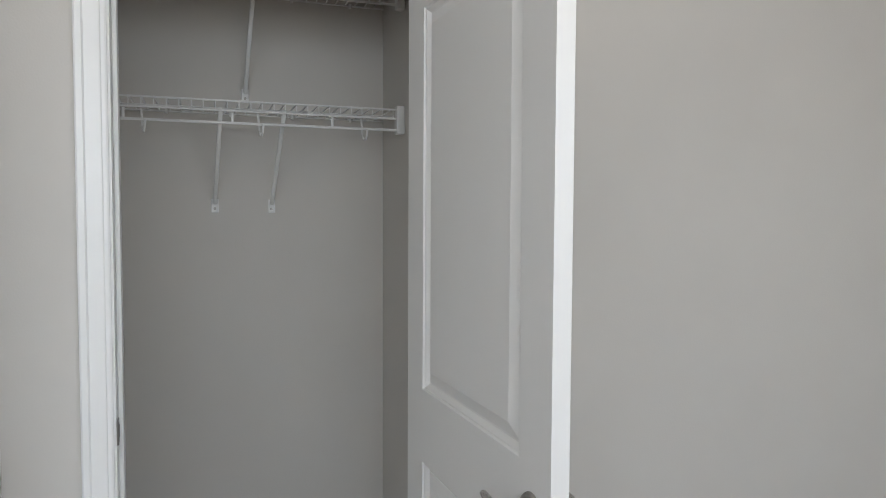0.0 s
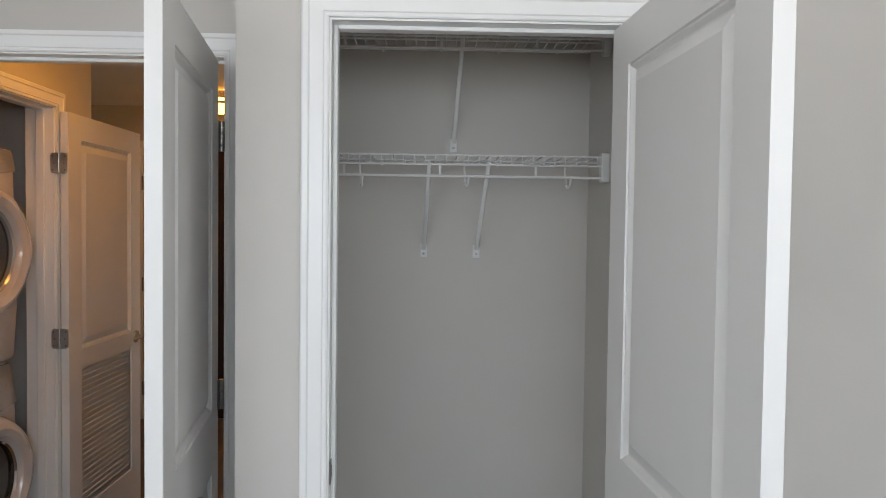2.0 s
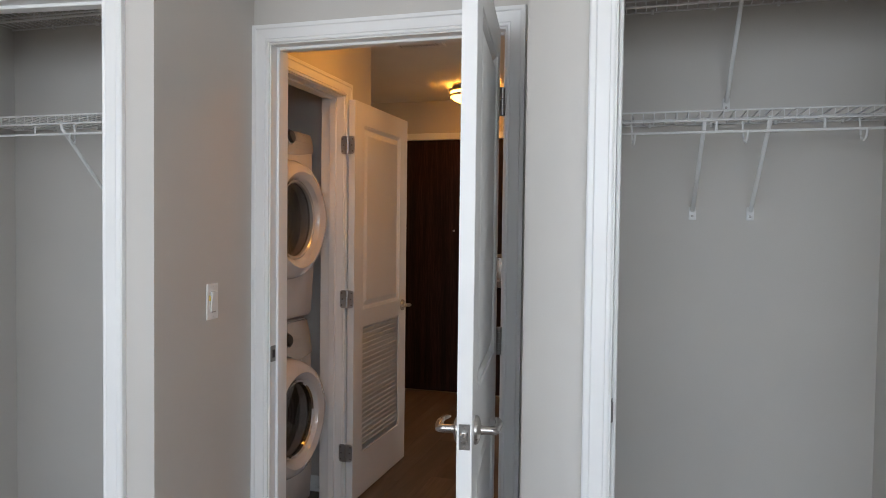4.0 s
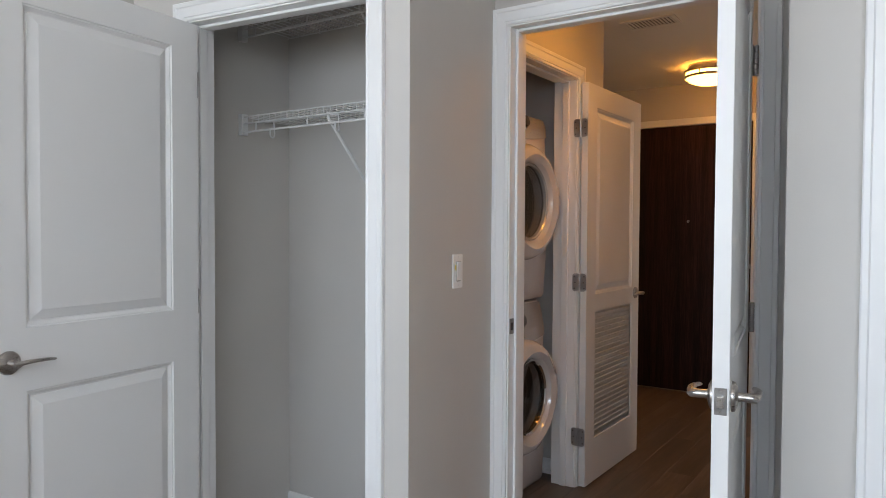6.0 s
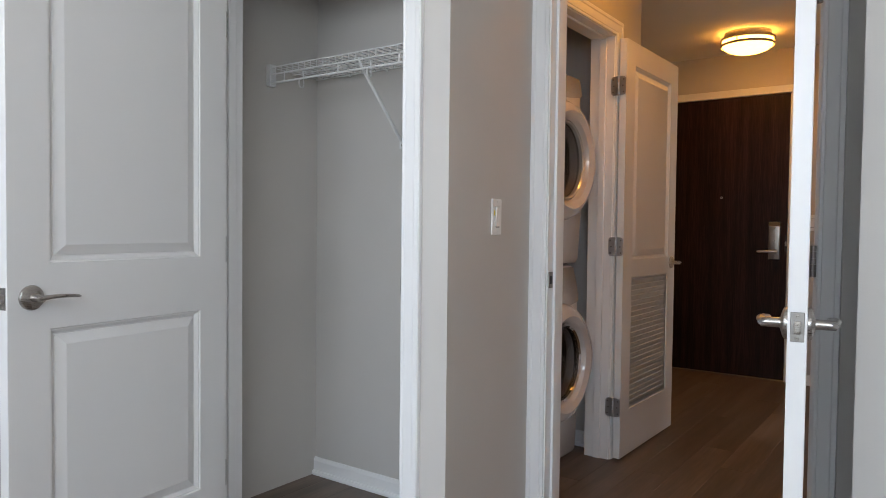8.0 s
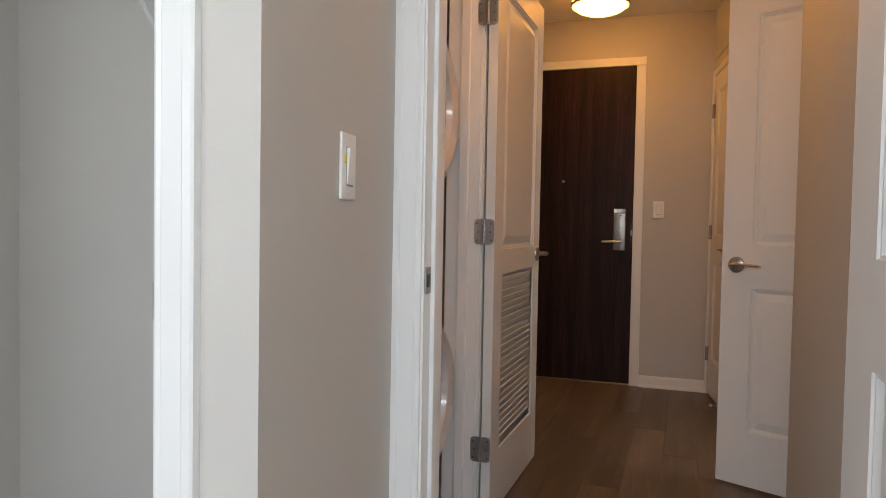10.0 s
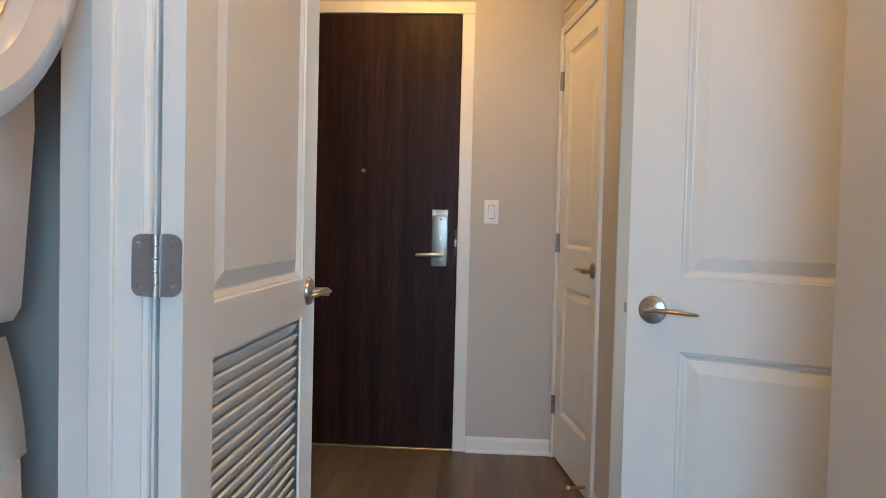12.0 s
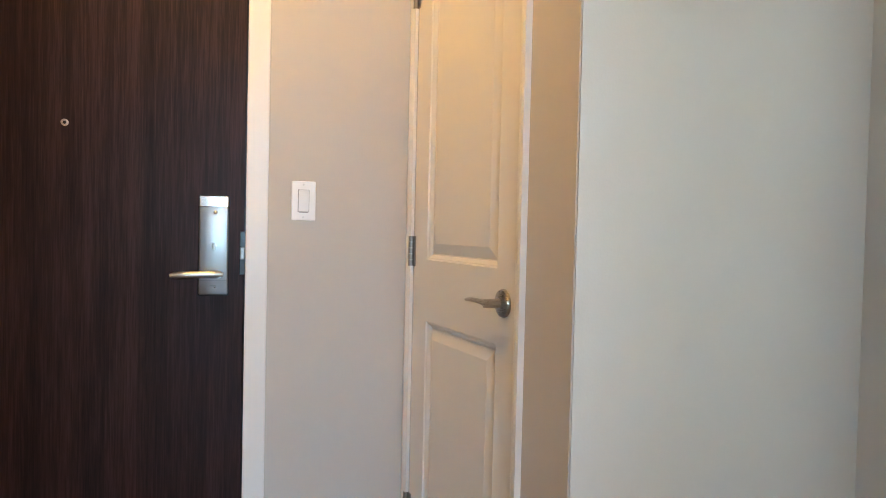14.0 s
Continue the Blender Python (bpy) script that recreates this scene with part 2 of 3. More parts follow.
def jamb(name, w, h, depth, m, label, stop_at, strike=None):
    """Lining of an opening: local x across, y through the wall. The stop bead starts stop_at behind the face."""
    top = thing(name, label, "door frame", m, kind="structure")
    t = 0.016
    bm = bmesh.new()
    box(bm, -t, 0, -0.001, depth + 0.001, 0, h + t)
    part("left_lining", bm, TRIM, top)
    bm = bmesh.new()
    box(bm, w, w + t, -0.001, depth + 0.001, 0, h + t)
    part("right_lining", bm, TRIM, top)
    bm = bmesh.new()
    box(bm, 0, w, -0.001, depth + 0.001, h, h + t)
    part("head_lining", bm, TRIM, top)
    bm = bmesh.new()
    s = 0.011
    soft_box(bm, 0.0, s, stop_at, stop_at + 0.035, 0, h, 0.003)
    soft_box(bm, w - s, w, stop_at, stop_at + 0.035, 0, h, 0.003)
    soft_box(bm, s, w - s, stop_at, stop_at + 0.035, h - s, h, 0.003)
    part("stop_bead", bm, TRIM, top)
    if strike:
        side, y, z = strike
        x = 0 if side == "left" else w
        d = 1 if side == "left" else -1
        bm = bmesh.new()
        soft_box(bm, min(x, x + d * 0.0025), max(x, x + d * 0.0025), y - 0.016, y + 0.016, z - 0.029, z + 0.029, 0.001, 1)
        tube(bm, [(x + d * 0.002, y - 0.016, z - 0.026), (x + d * 0.002, y - 0.016, z + 0.026)], 0.003, 8)
        sp = part("strike_plate", bm, STEEL, top, "dull steel strike plate")
        bm = bmesh.new()
        box(bm, min(x + d * 0.0015, x + d * 0.004), max(x + d * 0.0015, x + d * 0.004), y - 0.006, y + 0.009, z - 0.014, z + 0.014)
        part("strike_hole", bm, DARK, sp)
    return top


# ---- doors ----
RINGS = [(0.0, 0.0), (0.0025, 0.0045), (0.0065, 0.005), (0.015, 0.0140), (0.019, 0.0145), (0.021, 0.0125), (0.048, 0.003)]


def door_face(bm, w, z0, z1, y, inward, panels, stile):
    """One face of a moulded door with sunk and raised panels; inward is the way into the leaf along y."""
    def quad(xa, xb, za, zb):
        bm.faces.new([bm.verts.new(p) for p in ((xa, y, za), (xb, y, za), (xb, y, zb), (xa, y, zb))])
    quad(0, stile, z0, z1)
    quad(w - stile, w, z0, z1)
    edges = [z0] + [z for p in panels for z in p[:2]] + [z1]
    for a, b in zip(edges[0::2], edges[1::2]):
        quad(stile, w - stile, a, b)
    for za, zb, kind in panels:
        last = None
        for d, deep in (RINGS if kind == "panel" else RINGS[:3]):
            xs = (stile + d, w - stile - d)
            ring = [bm.verts.new((x, y + inward * deep, z)) for x, z in ((xs[0], za + d), (xs[1], za + d), (xs[1], zb - d), (xs[0], zb - d))]
            if last:
                for k in range(4):
                    bm.faces.new((last[k], last[(k + 1) % 4], ring[(k + 1) % 4], ring[k]))
            last = ring
        if kind == "panel":
            bm.faces.new(last)


def lever_handle(parent, x, z, y, out, towards, drop=0.0):
    """Rose and curved lever on the face at y; out is -1 or 1 along y, towards -1 or 1 along x."""
    bm = bmesh.new()
    m = Matrix.Translation((x, y, z)) @ Matrix.Rotation(radians(90 if out < 0 else -90), 4, "X")
    lathe(bm, [(0.0005, 0.0), (0.033, 0.0), (0.0335, 0.003), (0.031, 0.008), (0.022, 0.012), (0.013, 0.014), (0.0005, 0.0145)], m, 36)
    rose = part("rose", bm, NICKEL, parent, "round satin nickel rose", smooth=True)
    bm = bmesh.new()
    tube(bm, [(x, y + out * d, z) for d in (0.010, 0.024, 0.038, 0.051)], [0.0115, 0.010, 0.0105, 0.0100], 16)
    part("spindle", bm, NICKEL, rose, smooth=True)
    bm = bmesh.new()
    pts, rad = [], []
    for k in range(13):
        s = k / 12
        px = x + towards * (-0.010 + 0.122 * s)
        py = y + out * (0.046 + 0.009 * math.sin(s * math.pi) - 0.006 * s)
        pz = z + 0.004 * math.sin(s * math.pi * 1.1) - drop * s * s
        pts.append((px, py, pz))
        rad.append(0.0105 * (1 - 0.32 * s) if k < 12 else 0.004)
    tube(bm, pts, rad, 12, 0.62)
    part("lever", bm, NICKEL, rose, "curved satin nickel lever", smooth=True)


def butt_hinge(parent, x, y, z, spread, face="y"):
    """A rounded two-leaf hinge seen open flat, with its knuckle at (x, y); spread is each plate's width."""
    bm = bmesh.new()
    for s in (-1, 1):
        outline = [(x + s * 0.003, z - 0.045)]
        for q, (cx, cz) in enumerate(((x + s * (spread - 0.014), z - 0.031), (x + s * (spread - 0.014), z + 0.031))):
            for k in range(6):
                a = radians(-90 + 90 * q + 18 * k)
                outline.append((cx + s * 0.014 * math.cos(a), cz + 0.014 * math.sin(a)))
        outline.append((x + s * 0.003, z + 0.045))
        front = [bm.verts.new((px, y - 0.0015, pz)) for px, pz in outline]
        back = [bm.verts.new((px, y + 0.0015, pz)) for px, pz in outline]
        bm.faces.new(front)
        bm.faces.new(back)
        for k in range(len(outline)):
            bm.faces.new((front[k - 1], front[k], back[k], back[k - 1]))
    hinge = part("hinge", bm, HINGE, parent, "grey steel butt hinge")
    bm = bmesh.new()
    for k in range(5):
        za = z - 0.045 + k * 0.018
        tube(bm, [(x, y - 0.003, za + 0.0006), (x, y - 0.003, za + 0.0174)], 0.0062, 12)
    part("knuckle", bm, HINGE, hinge, smooth=True)
    for s in (-1, 1):
        for dz in (-0.03, 0.0, 0.03):
            off = 0.62 if dz == 0 else 0.72
            bm = bmesh.new()
            lathe(bm, [(0.0004, 0), (0.0042, 0), (0.003, 0.0012), (0.0004, 0.0012)], Matrix.Translation((x + s * spread * off, y - 0.0015, z + dz)) @ Matrix.Rotation(radians(90), 4, "X"), 10)
            part("screw", bm, PRINT, hinge)


def edge_hinge(parent, y, z, s):
    """A hinge on a leaf that stands open: plate on the hinge edge, knuckle at its corner."""
    bm = bmesh.new()
    soft_box(bm, -0.002, 0.0, y - s * 0.002 - 0.016, y - s * 0.002 + 0.016, z - 0.045, z + 0.045, 0.0008, 1)
    face = 0.035 if s > 0 else 0.0
    a, c = sorted((face + s * 0.0002, face + s * 0.0022))
    soft_box(bm, -0.004, 0.015, a, c, z - 0.045, z + 0.045, 0.0008, 1)
    h = part("hinge", bm, STEEL, parent, "grey steel butt hinge")
    bm = bmesh.new()
    for k in range(5):
        za = z - 0.045 + k * 0.018
        tube(bm, [(-0.006, y + s * 0.026, za + 0.0006), (-0.006, y + s * 0.026, za + 0.0174)], 0.0082, 12)
    part("knuckle", bm, STEEL, h, smooth=True)


PANELS = [(0.235, 0.840, "panel"), (1.018, 1.926, "panel")]


def panel_door(name, w, m, label, panels=PANELS, h=2.03, t=0.035, stile=0.112, levers=True, hinge_side=0, handle_z=0.94, handle_x=None, latch=True):
    """A hollow-core moulded door: hinge at local x 0, latch at w, faces at y 0 and t."""
    top = thing(name, label, "door", m, kind="structure")
    bm = bmesh.new()
    z0 = 0.012
    door_face(bm, w, z0, h, 0.0, 1, panels, stile)
    door_face(bm, w, z0, h, t, -1, panels, stile)
    for a, b in (((0, z0), (w, z0)), ((w, z0), (w, h)), ((w, h), (0, h)), ((0, h), (0, z0))):
        bm.faces.new([bm.verts.new(p) for p in ((a[0], 0, a[1]), (b[0], 0, b[1]), (b[0], t, b[1]), (a[0], t, a[1]))])
    bmesh.ops.remove_doubles(bm, verts=bm.verts, dist=0.0002)
    outer = [e for e in bm.edges if len(e.link_faces) == 2 and e.calc_face_angle(0) > 1.4 and all(min(abs(v.co.x), abs(v.co.x - w)) < 1e-4 or min(abs(v.co.z - z0), abs(v.co.z - h)) < 1e-4 for v in e.verts)]
    bmesh.ops.bevel(bm, geom=outer, offset=0.0015, segments=1, affect="EDGES")
    leaf = part("leaf", bm, DOOR, top)
    hx = w - 0.062 if handle_x is None else handle_x
    if levers:
        lever_handle(top, hx, handle_z, 0.0, -1, -1)
        lever_handle(top, hx, handle_z, t, 1, -1)
    if latch:
        bm = bmesh.new()
        soft_box(bm, w - 0.001, w + 0.0012, t / 2 - 0.0125, t / 2 + 0.0125, handle_z - 0.029, handle_z + 0.029, 0.001, 1)
        lp = part("latch_plate", bm, STEEL, top, "steel latch face plate")
        bm = bmesh.new()
        soft_box(bm, w, w + 0.011, t / 2 - 0.007, t / 2 + 0.007, handle_z - 0.013, handle_z + 0.013, 0.003, 2)
        part("latch_bolt", bm, NICKEL, lp)
        for dz in (-0.022, 0.022):
            bm = bmesh.new()
            lathe(bm, [(0.0004, 0), (0.0036, 0), (0.0028, 0.001), (0.0004, 0.001)], Matrix.Translation((w + 0.0012, t / 2, handle_z + dz)) @ Matrix.Rotation(radians(90), 4, "Y"), 10)
            part("plate_screw", bm, NICKEL, lp)
    if hinge_side:
        for z in (0.26, 1.04, 1.81):
            edge_hinge(top, t / 2, z, hinge_side)
    return top

# ---- setting: floor, ceiling, walls ----
H = 2.46
solid("ground", [(-60, 60, -60, 60, -3.2, -3.1)], GROUND, "plain grey ground far below the window", "ground")
floor = solid("floor", [(-3.6, 2.9, -2.0, 6.0, -0.12, -0.010)], GROUND, "grey-brown vinyl plank floor", "floor")
solid("ceiling", [(-3.6, 2.9, -2.0, 6.0, H, H + 0.12)], CEIL, "flat matt off-white ceiling", "ceiling")
DH = 2.045           # head of the inner doorways
C1 = (0.024, 0.742)  # closet one, opening along x
C1Y = 1.89
C2 = (-0.915, -0.157)  # closet two, along its own slightly turned wall
C2H = 2.033
C2M = Matrix.Translation((-1.196, 1.69, 0)) @ Matrix.Rotation(radians(6), 4, "Z")
BD = (-1.192, -0.347)
BY = 2.30
L = 0.016            # lining
greige = "greige painted plaster wall"
solid("wall_closet_one", [(-0.205, C1[0] - L, C1Y, C1Y + 0.11, 0, H), (C1[1] + L, 2.7, C1Y, C1Y + 0.11, 0, H), (C1[0] - L, C1[1] + L, C1Y, C1Y + 0.11, DH + L, H)], WALL, greige + " with a closet doorway", "wall")
solid("wall_closet_one_left", [(-0.205, -0.10, C1Y + 0.11, 2.665, 0, H)], WALL, greige, "wall")
solid("wall_closet_one_right", [(0.832, 0.93, C1Y + 0.11, 2.665, 0, H)], WALL, greige, "wall")
solid("wall_closet_one_back", [(-0.205, 0.93, 2.665, 2.78, 0, H)], WALL, greige, "wall")
solid("wall_doorway", [(-2.46, BD[0] - L, BY, BY + 0.12, 0, H), (BD[1] + L, -0.205, BY, BY + 0.12, 0, H), (BD[0] - L, BD[1] + L, BY, BY + 0.12, DH + L, H)], WALL, greige + " with the bedroom doorway", "wall")
solid("wall_switch", [(-0.138, 0.0, 0.0, 0.625, 0, H)], WALL, greige + " with a light switch", "wall", m=C2M)
solid("wall_closet_two", [(C2[1] + L, -0.138, 0.0, 0.11, 0, H), (-1.32, C2[0] - L, 0.0, 0.11, 0, H), (C2[0] - L, C2[1] + L, 0.0, 0.11, C2H + L, H)], WALL, greige + " with a closet doorway", "wall", m=C2M)
solid("wall_closet_two_left", [(-2.46, -2.35, 1.63, BY, 0, H)], WALL, greige, "wall")
HX = -1.36
LD = (2.525, 3.287)
solid("wall_hall_left", [(HX - 0.12, HX, BY + 0.12, LD[0] - L, 0, H), (HX - 0.12, HX, LD[1] + L, 3.635, 0, H), (HX - 0.12, HX, LD[0] - L, LD[1] + L, DH + L, H)], WALL, greige + " with the laundry doorway", "wall")
solid("wall_laundry_far", [(-2.46, HX - 0.12, 3.42, 3.635, 0, H)], WALL, greige, "wall")
solid("wall_laundry_back", [(-2.46, -2.36, BY + 0.12, 3.42, 0, H)], WALL, greige, "wall")
solid("wall_foyer_left", [(-2.56, -2.46, 3.42, 5.74, 0, H)], WALL, greige, "wall")
ED = (-1.942, -0.998)
EH = 2.135
solid("wall_entry", [(-2.55, ED[0] - 0.002, 5.74, 5.90, 0, H), (ED[1] + 0.002, -0.3, 5.74, 5.90, 0, H), (ED[0] - 0.002, ED[1] + 0.002, 5.74, 5.90, EH + 0.002, H)], WALL, greige + " round the entry door", "wall")
COAT = Matrix.Translation((-0.513, 5.74, 0)) @ Matrix.Rotation(math.atan2(-0.87, 0.125), 4, "Z")
CO = (0.032, 0.658)
solid("wall_coat_closet", [(-0.002, CO[0] - 0.002, 0, 0.11, 0, H), (CO[1] + 0.002, 0.866, 0, 0.11, 0, H), (CO[0] - 0.002, CO[1] + 0.002, 0, 0.11, DH, H)], WALL, greige + " with a narrow closet door", "wall", m=COAT)
solid("wall_coat_near", [(-0.386, 1.6, 4.880, 5.0, 0, H)], WALL, greige, "wall")
solid("wall_coat_back", [(0.5, 0.6, 5.0, 5.9, 0, H)], WALL, greige, "wall")
solid("wall_coat_end", [(-0.3, 0.5, 5.74, 5.90, 0, H)], WALL, greige, "wall")
solid("wall_hall_right", [(-0.328, -0.205, BY + 0.12, 3.425, 0, H)], WALL, greige, "wall")
solid("wall_niche_near", [(-0.205, 1.6, 3.31, 3.425, 0, H)], WALL, greige, "wall")
BX = 0.315
BT = (3.645, 4.565)
solid("wall_niche_right", [(BX, BX + 0.12, 3.425, BT[0] - L, 0, H), (BX, BX + 0.12, BT[1] + L, 4.885, 0, H), (BX, BX + 0.12, BT[0] - L, BT[1] + L, DH + L, H)], WALL, greige + " with the bathroom doorway", "wall")
# Unseen wall; its opening is added to go with the bathroom fill lamp.
solid("wall_bath_far", [(1.5, 1.6, 3.425, 3.60, 0, H), (1.5, 1.6, 4.70, 4.88, 0, H), (1.5, 1.6, 3.60, 4.70, 0, 1.0), (1.5, 1.6, 3.60, 4.70, 2.2, H)], WALL, greige + " with an opening added behind the fill lamp", "wall")
W0, W1, Z0, Z1 = -2.28, 2.58, 0.50, 2.32
WY = -1.80
solid("wall_bedroom_back", [(-2.52, W0, WY - 0.15, WY, 0, H), (W1, 2.8, WY - 0.15, WY, 0, H), (W0, W1, WY - 0.15, WY, 0, Z0), (W0, W1, WY - 0.15, WY, Z1, H)], WALL, greige + " with the bedroom window", "wall")
solid("wall_bedroom_left", [(-2.52, -2.40, WY, 1.62, 0, H)], WALL, greige, "wall")
solid("wall_bedroom_right", [(2.7, 2.8, WY, C1Y + 0.11, 0, H)], WALL, greige, "wall")

win = thing("window_1", "wide white-framed bedroom window with clear panes", "window", kind="structure")
bm = bmesh.new()
for b in ((W0, W0 + 0.06, WY - 0.13, WY - 0.04, Z0, Z1), (W1 - 0.06, W1, WY - 0.13, WY - 0.04, Z0, Z1), (W0 + 0.06, W1 - 0.06, WY - 0.13, WY - 0.04, Z0, Z0 + 0.06), (W0 + 0.06, W1 - 0.06, WY - 0.13, WY - 0.04, Z1 - 0.06, Z1)):
    box(bm, *b)
part("window_frame", bm, TRIM, win)
bm = bmesh.new()
soft_box(bm, 0.12, 0.18, WY - 0.12, WY - 0.05, Z0 + 0.06, Z1 - 0.06, 0.004)
part("mullion", bm, TRIM, win)
bm = bmesh.new()
soft_box(bm, W0 - 0.04, W1 + 0.04, WY - 0.04, WY + 0.04, Z0 - 0.03, Z0 - 0.001, 0.006)
part("window_sill", bm, TRIM, win)
for a, b in ((W0 + 0.06, 0.12), (0.18, W1 - 0.06)):
    bm = bmesh.new()
    box(bm, a, b, WY - 0.095, WY - 0.087, Z0 + 0.06, Z1 - 0.06)
    p = part("pane", bm, PANE, win)
    p.visible_shadow = False

# linings and trim of the openings
RZ = lambda a: Matrix.Rotation(radians(a), 4, "Z")
white = "white painted moulded door casing"
jamb("door_frame_1", C1[1] - C1[0], DH, 0.11, Matrix.Translation((C1[0], C1Y, 0)), "white painted closet door frame", 0.038, ("left", 0.02, 0.94))
casing("trim_1", C1[1] - C1[0], DH, Matrix.Translation((C1[0], C1Y, 0)), white)
jamb("door_frame_2", C2[1] - C2[0], C2H, 0.11, C2M @ Matrix.Translation((C2[0], 0, 0)), "white painted closet door frame", 0.038, ("right", 0.02, 0.95))
casing("trim_2", C2[1] - C2[0], C2H, C2M @ Matrix.Translation((C2[0], 0, 0)), white)
jamb("door_frame_3", BD[1] - BD[0], DH, 0.12, Matrix.Translation((BD[0], BY, 0)), "white painted bedroom door frame", 0.038, ("left", 0.02, 0.94))
casing("trim_3", BD[1] - BD[0], DH, Matrix.Translation((BD[0], BY, 0)), white, profile=[(min(u, 0.066), d) for u, d in CASING])
casing("trim_4", BD[1] - BD[0], DH, Matrix.Translation((BD[1], BY + 0.12, 0)) @ RZ(180), white, profile=[(min(u, 0.044), d) for u, d in CASING])
LM = Matrix.Translation((HX, LD[0], 0)) @ RZ(90)
jamb("door_frame_4", LD[1] - LD[0], DH, 0.12, LM, "white painted laundry door frame", 0.038)
casing("trim_5", LD[1] - LD[0], DH, LM, white)
BM = Matrix.Translation((BX, BT[1], 0)) @ RZ(-90)
jamb("door_frame_5", BT[1] - BT[0], DH, 0.12, BM, "white painted bathroom door frame", 0.038)
casing("trim_6", BT[1] - BT[0], DH, BM, white)
casing("trim_7", CO[1] - CO[0], DH - 0.012, COAT @ Matrix.Translation((CO[0], 0, 0)), white, profile=[(0.0, 0.0), (0.0, 0.009), (0.006, 0.012), (0.012, 0.010), (0.018, 0.014), (0.028, 0.014), (0.031, 0.0)])

BASE = [(0, 0), (0, 0.076), (-0.005, 0.076), (-0.009, 0.069), (-0.012, 0.060), (-0.012, 0.020), (-0.019, 0.018), (-0.024, 0.008), (-0.024, 0)]


def baseboard(x, y, length, turn):
    bm = bmesh.new()
    extrude_profile(bm, BASE, 0, length)
    ob = new("baseboard", mesh_of("baseboard", bm, TRIM))
    ob.matrix_basis = Matrix.Translation((x, y, 0)) @ RZ(turn)
    tagged(ob, "white painted baseboard with a shoe moulding", "baseboard", kind="structure")


baseboard(-0.934, 5.74, 0.42, 0)
baseboard(-2.42, 5.74, 0.41, 0)
baseboard(-2.35, BY, 0.95, 0)
baseboard(-0.10, 2.665, 0.932, 0)
baseboard(0.832, 2.66, 0.65, -90)
baseboard(0.85, C1Y, 1.84, 0)
baseboard(-0.19, C1Y, 0.13, 0)
baseboard(-1.196, 1.694, 0.53, 96)
baseboard(-2.40, WY + 0.03, 3.35, 90)
baseboard(-0.328, 3.42, 0.92, -90)
baseboard(-0.38, 4.880, 0.56, 0)
baseboard(-2.36 + 0.02, 3.42, 0.85, 0)
bm = bmesh.new()
extrude_profile(bm, BASE, 0.695, 0.866)
ob = new("baseboard", mesh_of("baseboard", bm, TRIM))
ob.matrix_basis = COAT
tagged(ob, "white painted baseboard with a shoe moulding", "baseboard", kind="structure")

# ---- doors ----
def turned(x, y, angle, shift=0.0):
    return Matrix.Translation((x, y, 0)) @ RZ(angle) @ Matrix.Translation((0, shift, 0))


T = 0.035
panel_door("door_1", 0.728, turned(C1[1], C1Y + 0.001, -87.6, -T), "white two-panel closet door standing open", hinge_side=1)
panel_door("door_2", 0.735, C2M @ turned(C2[0], 0.001, -90.0), "white two-panel closet door standing open", hinge_side=-1, handle_z=0.928, h=2.02)
panel_door("door_3", 0.725, turned(BD[1] - 0.001, BY - 0.014, -82.0, -T - 0.012), "white two-panel bedroom door standing open", hinge_side=1, handle_z=0.94)
panel_door("door_5", 0.915, turned(BX - 0.014, BT[0] - 0.012, 153.6, -T), "white two-panel bathroom door standing ajar", hinge_side=1, stile=0.124, panels=[(0.235, 0.823, "panel"), (0.997, 1.926, "panel")], handle_z=0.917)
panel_door("door_6", CO[1] - CO[0] - 0.006, COAT @ Matrix.Translation((CO[0] + 0.003, 0.001, 0)), "white two-panel closet door, closed", stile=0.098, latch=False, hinge_side=-1)

# laundry door with a louvred lower half
lv = panel_door("door_4", 0.748, turned(-1.336, 3.294, 89.2, -T), "white laundry door with a louvred lower half, folded open", panels=[(0.235, 0.885, "louvre"), (0.973, 1.918, "panel")])
slat = None
for k in range(24):
    z = 0.255 + k * 0.0262
    bm = bmesh.new()
    if slat is None:
        soft_box(bm, 0.121, 0.748 - 0.121, -0.0160, 0.0160, -0.0032, 0.0032, 0.0018, 2)
        slat = mesh_of("slat", bm, DOOR)
    s = new("slat", slat)
    s.parent = lv
    s.matrix_basis = Matrix.Translation((0, T / 2, z)) @ Matrix.Rotation(radians(-60), 4, "X")
# Added pale sheet behind the slats keeps the gaps from going black.
bm = bmesh.new()
box(bm, 0.121, 0.627, T - 0.006, T - 0.004, 0.244, 0.877)
part("added_louvre_backing", bm, DOOR, lv)
hg = thing("laundry_hinges", "grey steel butt hinges of the laundry door", "hinge", turned(-1.3375, 3.2865, 0))
for z in (0.261, 1.038, 1.806):
    butt_hinge(hg, 0, 0, z, 0.036)

# small dark door entry: frame, slab, lock
frame_ob = thing("door_frame_6", "flat cream painted steel entry door frame", "door frame", kind="structure")
for n, b in (("left_side", (ED[0] - 0.062, ED[0], 5.732, 5.80, 0, EH)), ("right_side", (ED[1], ED[1] + 0.062, 5.732, 5.80, 0, EH)), ("head", (ED[0] - 0.062, ED[1] + 0.062, 5.732, 5.80, EH, EH + 0.055))):
    bm = bmesh.new()
    soft_box(bm, *b, 0.003)
    part(n, bm, TRIM, frame_ob)
ent = thing("door_7", "dark walnut laminate entry door, closed", "door", kind="structure")
bm = bmesh.new()
soft_box(bm, ED[0] + 0.003, ED[1] - 0.004, 5.742, 5.786, 0.010, EH - 0.004, 0.0015, 1)
part("leaf", bm, WALNUT, ent)
# Added black sheet fills the opening behind the leaf and blackens its gap.
bm = bmesh.new()
